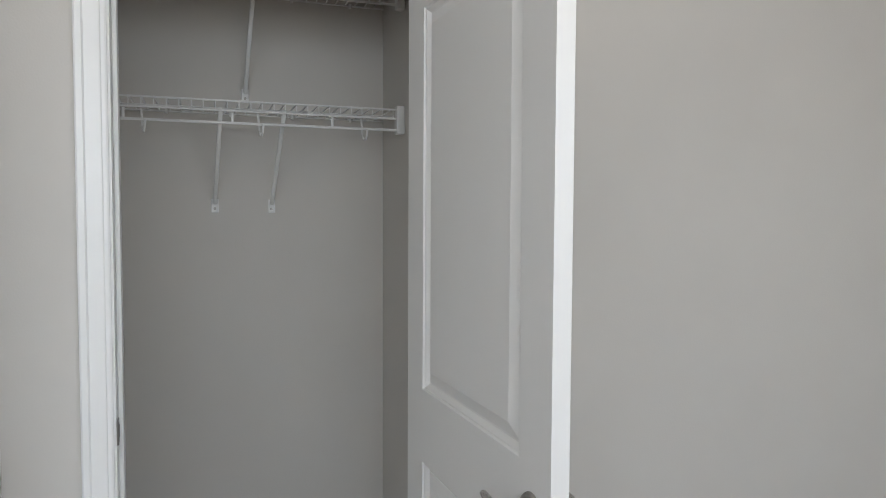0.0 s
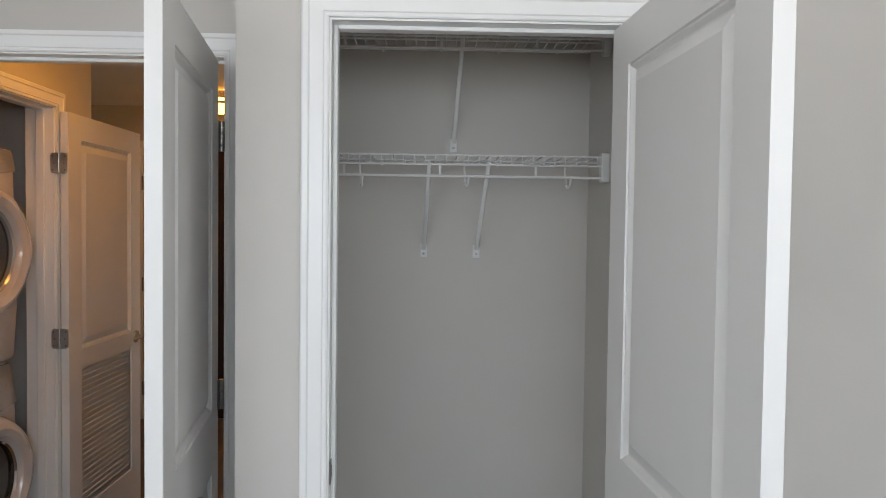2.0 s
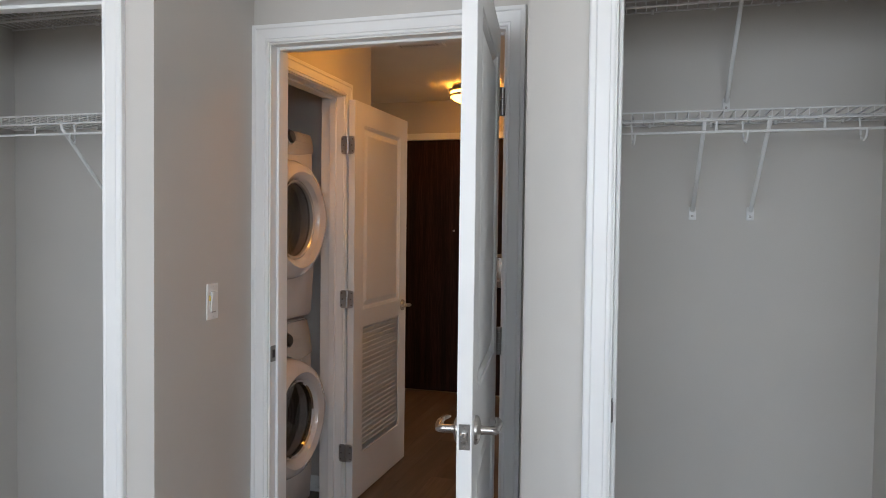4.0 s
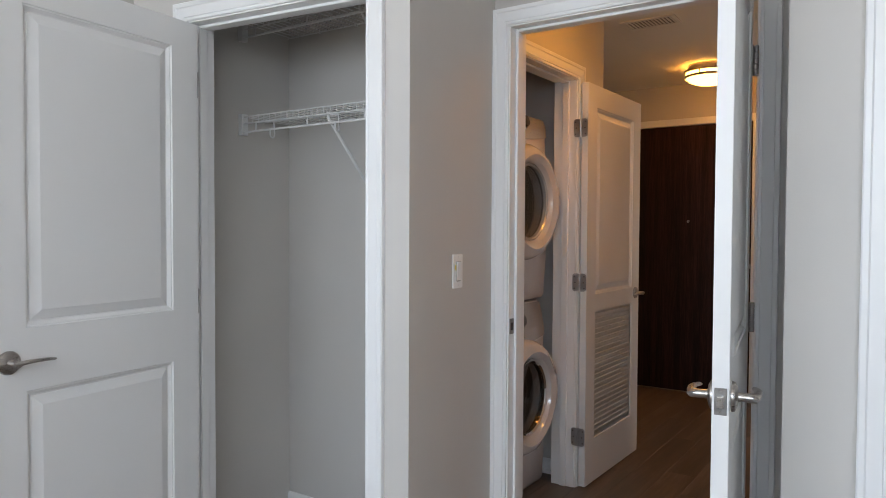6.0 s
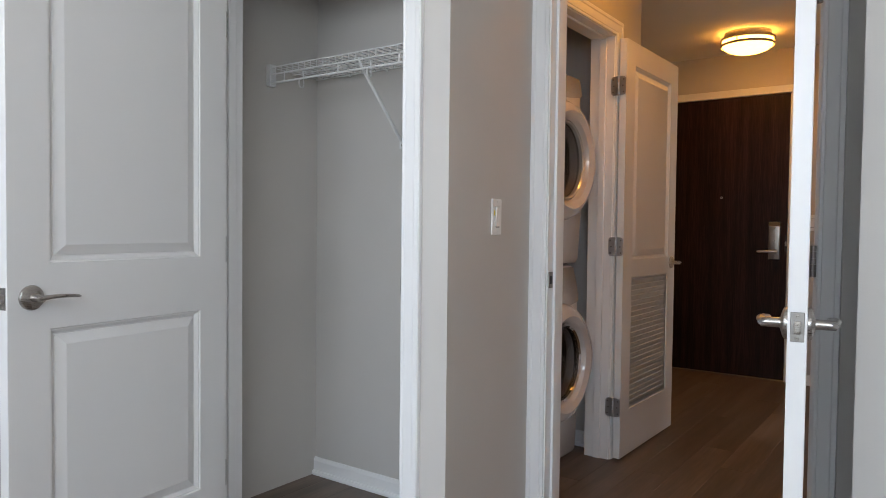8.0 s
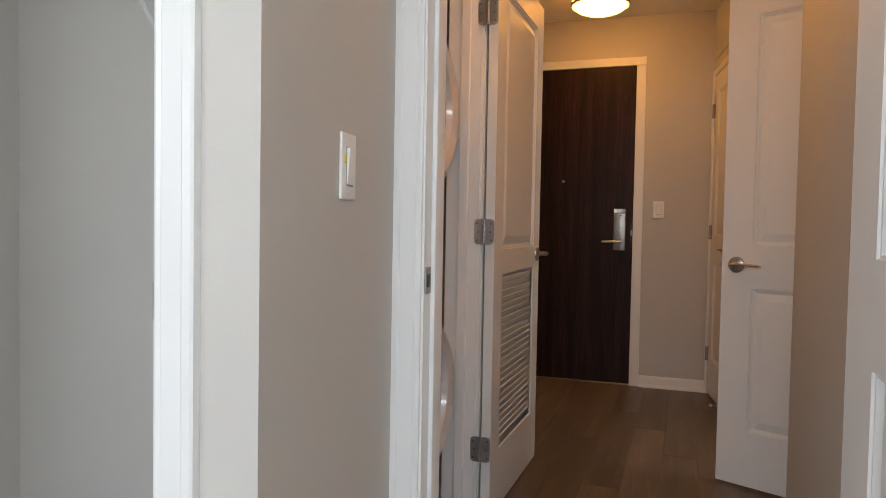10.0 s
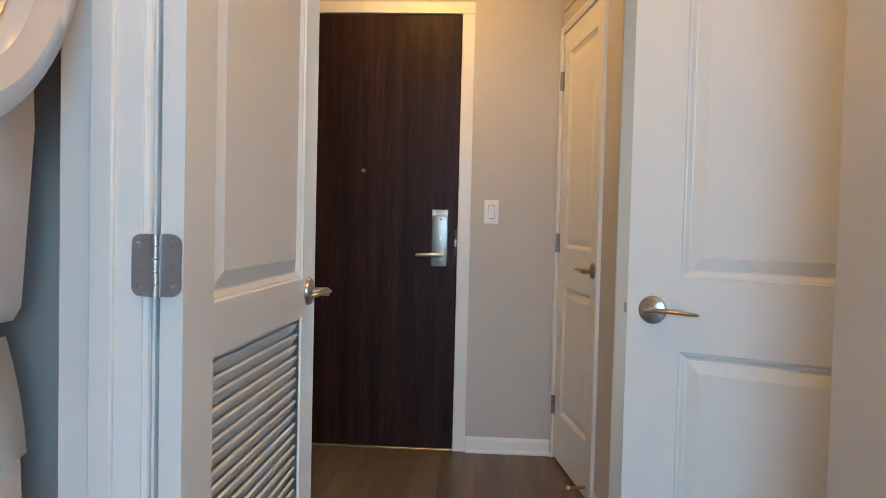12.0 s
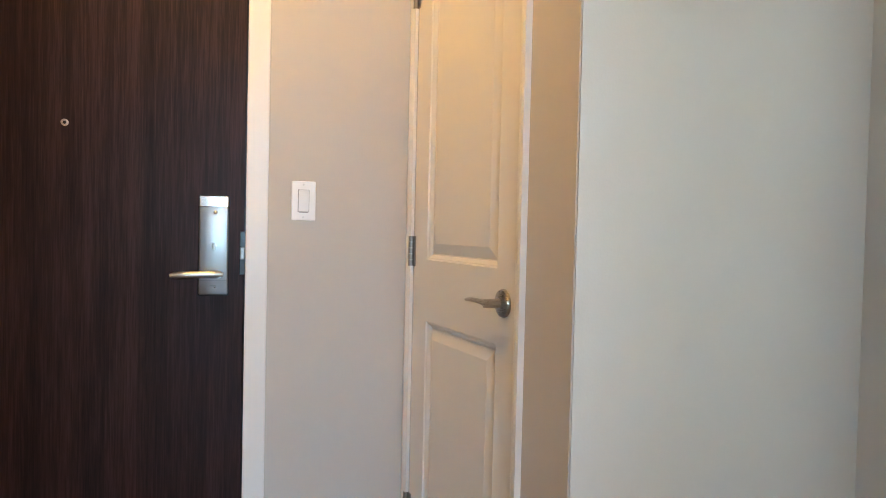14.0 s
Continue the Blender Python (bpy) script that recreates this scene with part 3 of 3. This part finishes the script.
box(bm, ED[0], ED[1], 5.79, 5.80, 0, EH)
part("door_stop", bm, DARK, ent)
bm = bmesh.new()
soft_box(bm, ED[0], ED[1], 5.735, 5.80, 0, 0.008, 0.003, 1)
part("threshold", bm, STEEL, ent, "low dark metal threshold")
for z in (0.25, 1.07, 1.86):
    bm = bmesh.new()
    tube(bm, [(ED[0] + 0.001, 5.735, z - 0.056), (ED[0] + 0.001, 5.735, z + 0.056)], 0.008, 12)
    box(bm, ED[0] - 0.010, ED[0] - 0.002, 5.7305, 5.7325, z - 0.056, z + 0.056)
    part("hinge", bm, STEEL, ent, "steel entry hinge", smooth=True)
bm = bmesh.new()
lathe(bm, [(0.0035, 0.0), (0.0095, 0.0), (0.0095, 0.004), (0.006, 0.005), (0.0045, 0.003), (0.0035, 0.0)], Matrix.Translation((-1.468, 5.742, 1.370)) @ Matrix.Rotation(radians(90), 4, "X"), 20, cap=False)
peep = part("peephole", bm, NICKEL, ent, "small round nickel peephole", smooth=True)
bm = bmesh.new()
lathe(bm, [(0.0002, 0.0018), (0.0046, 0.0018)], Matrix.Translation((-1.468, 5.742, 1.370)) @ Matrix.Rotation(radians(90), 4, "X"), 16, cap=False)
part("lens", bm, DARK, peep)

lock = thing("electronic_lock", "brushed steel electronic hotel-style door lock with lever", "door lock", Matrix.Translation((-1.084, 5.742, 0.908)))
bm = bmesh.new()
soft_box(bm, -0.039, 0.039, -0.022, 0, 0, 0.278, 0.004, 3)
body = part("lock_body", bm, STEEL, lock, smooth=True)
bm = bmesh.new()
soft_box(bm, -0.042, 0.042, -0.006, 0.0, -0.004, 0.281, 0.002, 1)
part("gasket", bm, DARK, lock, "black back gasket")
bm = bmesh.new()
soft_box(bm, -0.0395, 0.0395, -0.0235, -0.002, 0.246, 0.2785, 0.003, 2)
part("top_cap", bm, CHROME, body, "polished top cap")
bm = bmesh.new()
box(bm, -0.037, 0.037, -0.0226, -0.0218, 0.0395, 0.0410)
part("seam", bm, PRINT, body)
bm = bmesh.new()
box(bm, -0.007, 0.007, -0.0226, -0.0218, 0.024, 0.028)
part("marking", bm, PRINT, body, "small unreadable maker's mark")
bm = bmesh.new()
lathe(bm, [(0.0004, 0), (0.009, 0), (0.0085, 0.004), (0.0004, 0.0045)], Matrix.Translation((0, -0.021, 0.137)) @ Matrix.Rotation(radians(90), 4, "X"), 20)
soft_box(bm, -0.0035, 0.0035, -0.037, -0.024, 0.126, 0.146, 0.002, 2)
part("thumb_turn", bm, NICKEL, lock, "small nickel thumb turn", smooth=True)
for z, rad in ((0.232, 0.006), (0.022, 0.004)):
    bm = bmesh.new()
    lathe(bm, [(0.0004, 0), (rad, 0), (rad * 0.7, 0.003), (0.0004, 0.004)], Matrix.Translation((0.004, -0.022, z)) @ Matrix.Rotation(radians(90), 4, "X"), 16)
    part("screw_cap", bm, CHROME, body, "bright round screw cap", smooth=True)
bm = bmesh.new()
tube(bm, [(0.014, -0.015, 0.058), (0.014, -0.050, 0.058)], 0.010, 16)
tube(bm, [(0.027, -0.052, 0.060), (0.015, -0.053, 0.060), (-0.02, -0.054, 0.0595), (-0.07, -0.054, 0.058), (-0.100, -0.053, 0.057), (-0.112, -0.050, 0.056)], [0.006, 0.0115, 0.0115, 0.0110, 0.0105, 0.006], 14, 0.85)
part("lever", bm, SATIN, lock, "steel lever, lightened for the daylight it reflects", smooth=True)
bm = bmesh.new()
soft_box(bm, 0.070, 0.087, -0.004, 0.006, 0.055, 0.180, 0.002, 1)
part("strike_recess", bm, DARK, lock)
bm = bmesh.new()
soft_box(bm, 0.071, 0.084, -0.012, -0.003, 0.10, 0.135, 0.003, 2)
part("strike_lip", bm, STEEL, lock)

# ---- switches and outlet ----
def wall_plate(name, m, label, category, kind):
    """A plate on a wall: local x along it, -y out of it, z up from its middle."""
    top = thing(name, label, category, m)
    bm = bmesh.new()
    soft_box(bm, -0.035, 0.035, -0.006, 0, -0.0575, 0.0575, 0.003, 2)
    plate = part("plate", bm, PLASTIC, top)
    for z in (-0.048, 0.048):
        bm = bmesh.new()
        lathe(bm, [(0.0003, 0), (0.0032, 0), (0.0025, 0.001), (0.0003, 0.001)], Matrix.Translation((0, -0.006, z)) @ Matrix.Rotation(radians(90), 4, "X"), 10)
        part("screw", bm, WIRE, plate)
    if kind == "rocker":
        # frame coloured grey to draw the shaded gap round the paddle
        bm = bmesh.new()
        soft_box(bm, -0.0165, 0.0165, -0.0075, -0.005, -0.033, 0.033, 0.001, 1)
        part("gap_shade_frame", bm, GAP, top)
        bm = bmesh.new()
        v = box(bm, -0.0145, 0.0145, -0.0105, -0.005, -0.031, 0.031)
        for w in v:
            if w.co.y < -0.009:
                w.co.y += -0.003 if w.co.z > 0 else 0.0022
        part("paddle", bm, PLASTIC, top)
        bm = bmesh.new()
        box(bm, -0.0125, 0.0125, -0.0085, -0.0074, -0.0345, -0.0325)
        part("slot", bm, PRINT, top)
    else:
        for z in (-0.0195, 0.0195):
            bm = bmesh.new()
            lathe(bm, [(0.0005, 0), (0.0172, 0), (0.0165, 0.0025), (0.0005, 0.0028)], Matrix.Translation((0, -0.0055, z)) @ Matrix.Rotation(radians(90), 4, "X"), 24, squash=lambda x, y: (x, max(-0.0135, min(0.0135, y))))
            socket = part("socket", bm, PLASTIC, top)
            bm = bmesh.new()
            for x in (-0.0062, 0.0062):
                box(bm, x - 0.001, x + 0.001, -0.0090, -0.0080, z + 0.000, z + 0.008)
            lathe(bm, [(0.0003, 0), (0.0024, 0), (0.0003, 0.0009)], Matrix.Translation((0, -0.0082, z - 0.007)) @ Matrix.Rotation(radians(90), 4, "X"), 10)
            part("slots", bm, DARK, socket)
    return top


s1 = wall_plate("light_switch", C2M @ Matrix.Translation((0, 0.312, 1.160)) @ RZ(90), "white rocker light switch with a yellow tab", "light switch", "rocker")
bm = bmesh.new()
box(bm, -0.0235, -0.0180, -0.0078, -0.0058, 0.004, 0.020)
part("yellow_tab", bm, YELLOW, s1, "small yellow tab beside the paddle")
wall_plate("light_switch", Matrix.Translation((-0.836, 5.74, 1.181)), "white rocker light switch by the entry door", "light switch", "rocker")
wall_plate("wall_outlet", Matrix.Translation((-2.40, 0.958, 0.357)) @ RZ(90), "white duplex outlet low on the bedroom wall", "outlet", "outlet")

# ---- wire closet shelves ----
def wire_shelf(name, x0, x1, yb, yf, z, braces, hooks, left_end, label):
    """Ventilated shelf from x0 to x1 with its deck at z, a front lip and a hanging rod."""
    top = thing(name, label, "closet shelf", Matrix.Translation(((x0 + x1) / 2, yb, z)))
    c = (x0 + x1) / 2
    a, b = x0 - c, x1 - c
    d = yf - yb
    for y, zz, r in ((-0.006, -0.003, 0.0032), (d * 0.52, -0.005, 0.0032), (d, 0.0, 0.0030), (d, -0.029, 0.0034)):
        bm = bmesh.new()
        tube(bm, [(a, y, zz), (b, y, zz)], r, 8)
        part("long_wire", bm, WIRE, top, smooth=True)
    bm = bmesh.new()
    n = int((b - a) / 0.034)
    for k in range(n):
        x = a + 0.012 + k * 0.034
        tube(bm, [(x, -0.004, 0.0), (x, d, 0.002), (x, d - 0.002, -0.029)], 0.0023, 5)
    tagged(part("wire_mesh", bm, WIRE, top, "fine white cross wires"), kind="stuff")
    bm = bmesh.new()
    tube(bm, [(a + 0.01, d - 0.004, -0.066), (b - 0.01, d - 0.004, -0.066)], 0.0042, 8)
    k = a + 0.10
    while k < b - 0.03:
        tube(bm, [(k, d - 0.001, -0.034), (k, d - 0.003, -0.066)], 0.0042, 6, 0.5)
        k += 0.30
    part("hanging_rod", bm, WIRE, top, smooth=True)
    for x in hooks:
        bm = bmesh.new()
        pts = [(x - c - 0.004, d + 0.02, -0.032)]
        for q in range(9):
            t = math.pi * q / 8
            pts.append((x - c + 0.001 * q, d + 0.004 + 0.016 * math.cos(t) * 1.0, -0.082 - 0.018 * math.sin(t)))
        pts.append((x - c + 0.010, d - 0.012, -0.066))
        tube(bm, pts, 0.0034, 7, 0.8)
        part("rod_hook", bm, WIRE, top, smooth=True)
    for x, drop in braces:
        bm = bmesh.new()
        tube(bm, [(x - c + 0.016, d + 0.003, -0.020), (x - c + 0.014, d + 0.010, -0.045), (x - c, -0.012, -drop)], [0.0062, 0.0068, 0.0068], 8, 0.75)
        br = part("brace", bm, WIRE, top, "diagonal white support brace", smooth=True)
        bm = bmesh.new()
        soft_box(bm, x - c - 0.012, x - c + 0.012, -0.004, 0.0, -drop - 0.034, -drop + 0.012, 0.0015, 1)
        tube(bm, [(x - c, -0.004, -drop + 0.006), (x - c, -0.014, -drop - 0.002)], 0.007, 8)
        part("brace_foot", bm, WIRE, br)
        bm = bmesh.new()
        lathe(bm, [(0.0003, 0), (0.0045, 0), (0.003, 0.002), (0.0003, 0.002)], Matrix.Translation((x - c, -0.004, -drop - 0.020)) @ Matrix.Rotation(radians(90), 4, "X"), 10)
        part("screw", bm, STEEL, br)
    for k in range(1, 5):
        x = a + (b - a) * k / 4.6
        bm = bmesh.new()
        soft_box(bm, x - 0.005, x + 0.005, -0.014, 0, -0.012, 0.004, 0.002, 1)
        part("wall_clip", bm, WIRE, top)
    ex = a if left_end else b
    s = 1 if left_end else -1
    bm = bmesh.new()
    soft_box(bm, min(ex, ex + s * 0.026), max(ex, ex + s * 0.026), d - 0.012, d + 0.022, -0.078, 0.012, 0.003, 2)
    part("end_bracket", bm, WIRE, top, "white plastic end bracket")


lower, upper = "white vinyl-coated wire closet shelf with hanging rod", "white wire closet shelf high under the ceiling"
wire_shelf("closet_shelf", -0.10, 0.832, 2.665, 2.385, 1.775, [(0.251, 0.300), (0.437, 0.300)], [0.05, 0.38, 0.70], False, lower)
wire_shelf("closet_shelf", -0.10, 0.832, 2.665, 2.385, 2.172, [(0.352, 0.325)], [], False, upper)
wire_shelf("closet_shelf", -2.35, -1.40, 2.30, 2.02, 1.775, [(-1.86, 0.300), (-1.61, 0.300)], [-2.16, -1.80], True, lower)
wire_shelf("closet_shelf", -2.35, -1.40, 2.30, 2.02, 2.172, [(-1.70, 0.325)], [], True, upper)

# ---- hall ceiling: lamp and air grille ----
def ceiling_light(x, y):
    lamp = thing("ceiling_light", "flush ceiling light with a lit frosted glass bowl and nickel bands", "ceiling light", Matrix.Translation((x, y, H)), group="hall ceiling lights")
    bm = bmesh.new()
    lathe(bm, [(0.0005, 0), (0.150, 0), (0.152, -0.025), (0.148, -0.045), (0.0005, -0.045)], Matrix.Identity(4), 40)
    part("ceiling_pan", bm, NICKEL, lamp, smooth=True)
    bm = bmesh.new()
    lathe(bm, [(0.160, -0.046), (0.163, -0.060), (0.162, -0.078), (0.154, -0.096), (0.132, -0.115), (0.096, -0.129), (0.05, -0.136), (0.0005, -0.138)], Matrix.Identity(4), 40, cap=False)
    part("glass_bowl", bm, LAMP, lamp, "glowing frosted glass bowl", smooth=True)
    for r, z in ((0.173, -0.046), (0.172, -0.084)):
        bm = bmesh.new()
        lathe(bm, [(r - 0.005, z - 0.008), (r, z - 0.008), (r, z + 0.008), (r - 0.005, z + 0.008), (r - 0.005, z - 0.008)], Matrix.Identity(4), 40, cap=False)
        part("band", bm, NICKEL, lamp, "thin nickel band", smooth=True)
    for k in range(3):
        a = radians(20 + 120 * k)
        bm = bmesh.new()
        tube(bm, [(0.171 * math.cos(a), 0.171 * math.sin(a), -0.046), (0.171 * math.cos(a), 0.171 * math.sin(a), -0.084)], 0.004, 8)
        part("strut", bm, NICKEL, lamp, smooth=True)


ceiling_light(-1.18, 5.17)
ceiling_light(-0.85, 2.98)

vent = thing("ceiling_vent", "white slatted air grille in the ceiling", "vent", Matrix.Translation((-1.20, 3.93, H)))
bm = bmesh.new()
for b in ((-0.15, 0.15, -0.09, -0.07, -0.008, 0), (-0.15, 0.15, 0.07, 0.09, -0.008, 0), (-0.15, -0.13, -0.07, 0.07, -0.008, 0), (0.13, 0.15, -0.07, 0.07, -0.008, 0)):
    box(bm, *b)
part("frame", bm, PLASTIC, vent)
# black sheet drawn for the unlit duct above the slats
bm = bmesh.new()
box(bm, -0.13, 0.13, -0.07, 0.07, -0.002, 0)
part("duct_shade", bm, DARK, vent)
for k in range(13):
    bm = bmesh.new()
    x = -0.12 + k * 0.02
    box(bm, x - 0.005, x + 0.005, -0.07, 0.07, -0.0065, -0.0035)
    part("slat", bm, PLASTIC, vent)

panel = thing("access_panel", "painted access panel above the closet door", "access panel", COAT)
bm = bmesh.new()
soft_box(bm, 0.03, 0.66, -0.008, 0, 2.135, 2.43, 0.003, 1)
body = part("cover", bm, WALL, panel)
for k in range(13):
    bm = bmesh.new()
    lathe(bm, [(0.0003, 0), (0.004, 0), (0.0003, 0.0004)], Matrix.Translation((0.05, -0.008, 2.17 + 0.019 * k)) @ Matrix.Rotation(radians(90), 4, "X"), 8)
    part("hole", bm, DARK, body)
stop = thing("door_stop", "white-tipped spring door stop on the baseboard", "door stop", COAT @ Matrix.Translation((0.575, 0, 0.055)))
bm = bmesh.new()
tube(bm, [(0, 0, 0), (0, -0.065, 0.0)], 0.0055, 10)
part("spring", bm, STEEL, stop, smooth=True)
bm = bmesh.new()
tube(bm, [(0, -0.065, 0), (0, -0.078, 0)], 0.008, 10)
part("tip", bm, PLASTIC, stop, smooth=True)

# ---- laundry: washer with a dryer on it ----
def machine(name, z, h, door_z, console, label, m):
    """Front-loader: local +x is its front, y across, z up."""
    top = thing(name, label, name, m @ Matrix.Translation((0, 0, z)))
    W, D = 0.345, 0.70
    bm = bmesh.new()
    prof = [(-D, 0.0), (-0.012, 0.0), (0.0, 0.02), (0.004, h * 0.3), (0.0, h - 0.19 if console == "washer" else h - 0.11), (-0.035 if console == "washer" else -0.02, h - 0.012), (-0.06, h), (-D, h)]
    a = [bm.verts.new((x, -W, zz)) for x, zz in prof]
    b = [bm.verts.new((x, W, zz)) for x, zz in prof]
    n = len(prof)
    for k in range(n):
        bm.faces.new((a[k], a[(k + 1) % n], b[(k + 1) % n], b[k]))
    bm.faces.new(a)
    bm.faces.new(b)
    es = [e for e in bm.edges if all(v.co.x > -D + 0.01 for v in e.verts) and (abs(e.verts[0].co.y - e.verts[1].co.y) < 1e-5)]
    bmesh.ops.bevel(bm, geom=es, offset=0.022, segments=4, affect="EDGES")
    part("cabinet", bm, ENAMEL, top, smooth=True)
    # control console
    zc0, zc1 = (h - 0.185, h - 0.018) if console == "washer" else (h - 0.105, h - 0.015)
    x0, x1 = (0.004, -0.028) if console == "washer" else (0.004, -0.014)
    bm = bmesh.new()
    bow = 0.03
    cols = 14
    grid = []
    for k in range(cols + 1):
        y = -W + 0.018 + (2 * W - 0.036) * k / cols
        dip = bow * (1 - (2 * k / cols - 1) ** 2)
        row = []
        for q in range(5):
            s = q / 4
            row.append(bm.verts.new((x0 + (x1 - x0) * s + 0.005 * math.sin(math.pi * s) + 0.003, y, zc0 - dip * (1 - s) + (zc1 - zc0 + 0 * dip) * s)))
        grid.append(row)
    for ra, rb in zip(grid, grid[1:]):
        for q in range(4):
            bm.faces.new((ra[q], rb[q], rb[q + 1], ra[q + 1]))
    r = bmesh.ops.extrude_face_region(bm, geom=list(bm.faces))
    for v in r["geom"]:
        if isinstance(v, bmesh.types.BMVert):
            v.co.x -= 0.012
    con = part("console", bm, CONSOLE, top, "silver-grey curved control console", smooth=True)
    zk = (zc0 + zc1) / 2
    xk = (x0 + x1) / 2 + 0.008
    tilt = Matrix.Translation((xk, 0.088, zk + 0.010)) @ Matrix.Rotation(radians(78), 4, "Y")
    bm = bmesh.new()
    lathe(bm, [(0.036, -0.002), (0.037, 0.004), (0.034, 0.008), (0.031, 0.004)], tilt, 36, cap=False)
    part("dial_ring", bm, CHROME, con, "chrome dial ring", smooth=True)
    bm = bmesh.new()
    lathe(bm, [(0.0005, 0.0), (0.031, 0.0), (0.029, 0.016), (0.025, 0.020), (0.0005, 0.021)], tilt, 36)
    part("dial", bm, DARK, con, "black selector dial", smooth=True)
    for k in range(5):
        for s in (0, 1):
            bm = bmesh.new()
            z2 = zk - 0.036 + 0.018 * k
            xx = x0 + (x1 - x0) * ((z2 - zc0) / (zc1 - zc0)) + 0.0085
            y0 = 0.145 + 0.075 * s
            box(bm, xx - 0.001, xx + 0.0006, y0, y0 + 0.05 + 0.012 * ((k * 7 + s * 3) % 3 - 1), z2 - 0.0010, z2 + 0.0010)
            part("printed_line", bm, PRINT, con)
    bm = bmesh.new()
    xx = x0 + (x1 - x0) * 0.45 + 0.009
    soft_box(bm, xx - 0.004, xx + 0.001, -0.30, -0.13, zk - 0.030, zk + 0.022, 0.0018, 1)
    part("display", bm, DARK, con, "dark display window")
    # round door
    M = Matrix.Translation((0.0, 0.0, door_z)) @ Matrix.Rotation(radians(90), 4, "Y")
    R = 0.272

    def bulge(x, y):
        """The ring swells into a grip at its far side."""
        q = math.hypot(x, y)
        if y <= 0 or q < R - 0.07:
            return x, y
        return x, y + 0.034 * math.exp(-(x / 0.13) ** 2) * min(1, (q - R + 0.07) / 0.07)
    # black ring in place of the shade in the gap round the door
    bm = bmesh.new()
    lathe(bm, [(R + 0.012, 0.0), (R + 0.012, 0.012), (R + 0.004, 0.014)], M, 56, cap=False)
    part("door_gap_shade", bm, DARK, top, "black ring for the shaded gap round the door", smooth=True)
    bm = bmesh.new()
    lathe(bm, [(R, 0.006), (R + 0.004, 0.040), (R - 0.003, 0.080), (R - 0.024, 0.112), (R - 0.054, 0.124), (R - 0.080, 0.112), (R - 0.094, 0.085), (R - 0.094, 0.020)], M, 64, cap=False, squash=bulge)
    dr = part("door_ring", bm, ENAMEL, top, "thick rounded white door ring", smooth=True)
    bm = bmesh.new()
    lathe(bm, [(R - 0.094, 0.060), (R - 0.092, 0.090), (R - 0.100, 0.096), (R - 0.106, 0.088), (R - 0.104, 0.060)], M, 56, cap=False)
    part("trim_ring", bm, CHROME if console == "washer" else CONSOLE, dr, "bright inner ring", smooth=True)
    bm = bmesh.new()
    lathe(bm, [(0.0005, 0.050), (0.06, 0.053), (0.11, 0.061), (R - 0.104, 0.074), (R - 0.104, 0.068), (0.11, 0.055), (0.06, 0.047), (0.0005, 0.044)], M, 48, cap=False)
    g = part("door_glass", bm, SMOKED, dr, "smoked grey door glass", smooth=True)
    g.visible_shadow = False
    # flat black disc stands for the unlit depth of the drum
    bm = bmesh.new()
    lathe(bm, [(R - 0.09, 0.012), (R - 0.12, 0.0055), (R - 0.13, 0.0050), (0.0005, 0.0045)], M, 48, cap=False)
    part("drum_shade_disc", bm, DARK, top, "black disc for the unlit drum behind the glass", smooth=True)
    for k in range(3):
        q = 0.05 + 0.035 * k
        bm = bmesh.new()
        lathe(bm, [(q, 0.006), (q + 0.006, 0.012), (q + 0.012, 0.006)], M, 40, cap=False)
        part("drum_rib", bm, DRUM, top, smooth=True)
    return top


MM = Matrix.Translation((-1.525, 2.945, 0))
machine("washer", 0.012, 0.938, 0.50, "washer", "white front-loading washer with a silver console", MM)
machine("dryer", 0.955, 0.915, 0.475, "dryer", "white front-loading dryer stacked on the washer", MM)

# ---- floor planks, last ----
PW, PL = 0.152, 1.22
widths = {}
rng = random.Random(4)


def plank(x0, x1, y0, y1):
    key = (round(x1 - x0, 3), round(y1 - y0, 3))
    if key not in widths:
        bm = bmesh.new()
        v = box(bm, 0.0002, key[0] - 0.0002, 0.0002, key[1] - 0.0002, -0.009, 0.0)
        es = [e for e in bm.edges if all(w.co.z > -0.001 for w in e.verts)]
        bmesh.ops.bevel(bm, geom=es, offset=0.0008, segments=1, affect="EDGES")
        widths[key] = mesh_of("plank", bm, PLANK)
    p = new("plank", widths[key])
    p.location = (x0, y0, 0)
    p.parent = floor


back = bmesh.new()
for col in range(41):
    x = -3.32 + col * PW
    y = -0.72 - [0.0, 0.44, 0.83, 0.21, 0.65, 1.02][col % 6] - 0.05 * (col % 4)
    box(back, x + 0.0002, x + PW - 0.0002, -1.80, -0.7202, -0.009, -0.0002)
    while y < 5.79:
        a, b = max(y, -0.72), min(y + PL, 5.79)
        if b - a > 0.03:
            plank(x, x + PW, round(a, 2), round(b, 2))
        y += PL
tagged(part("planks_behind", back, PLANK, floor), kind="stuff")
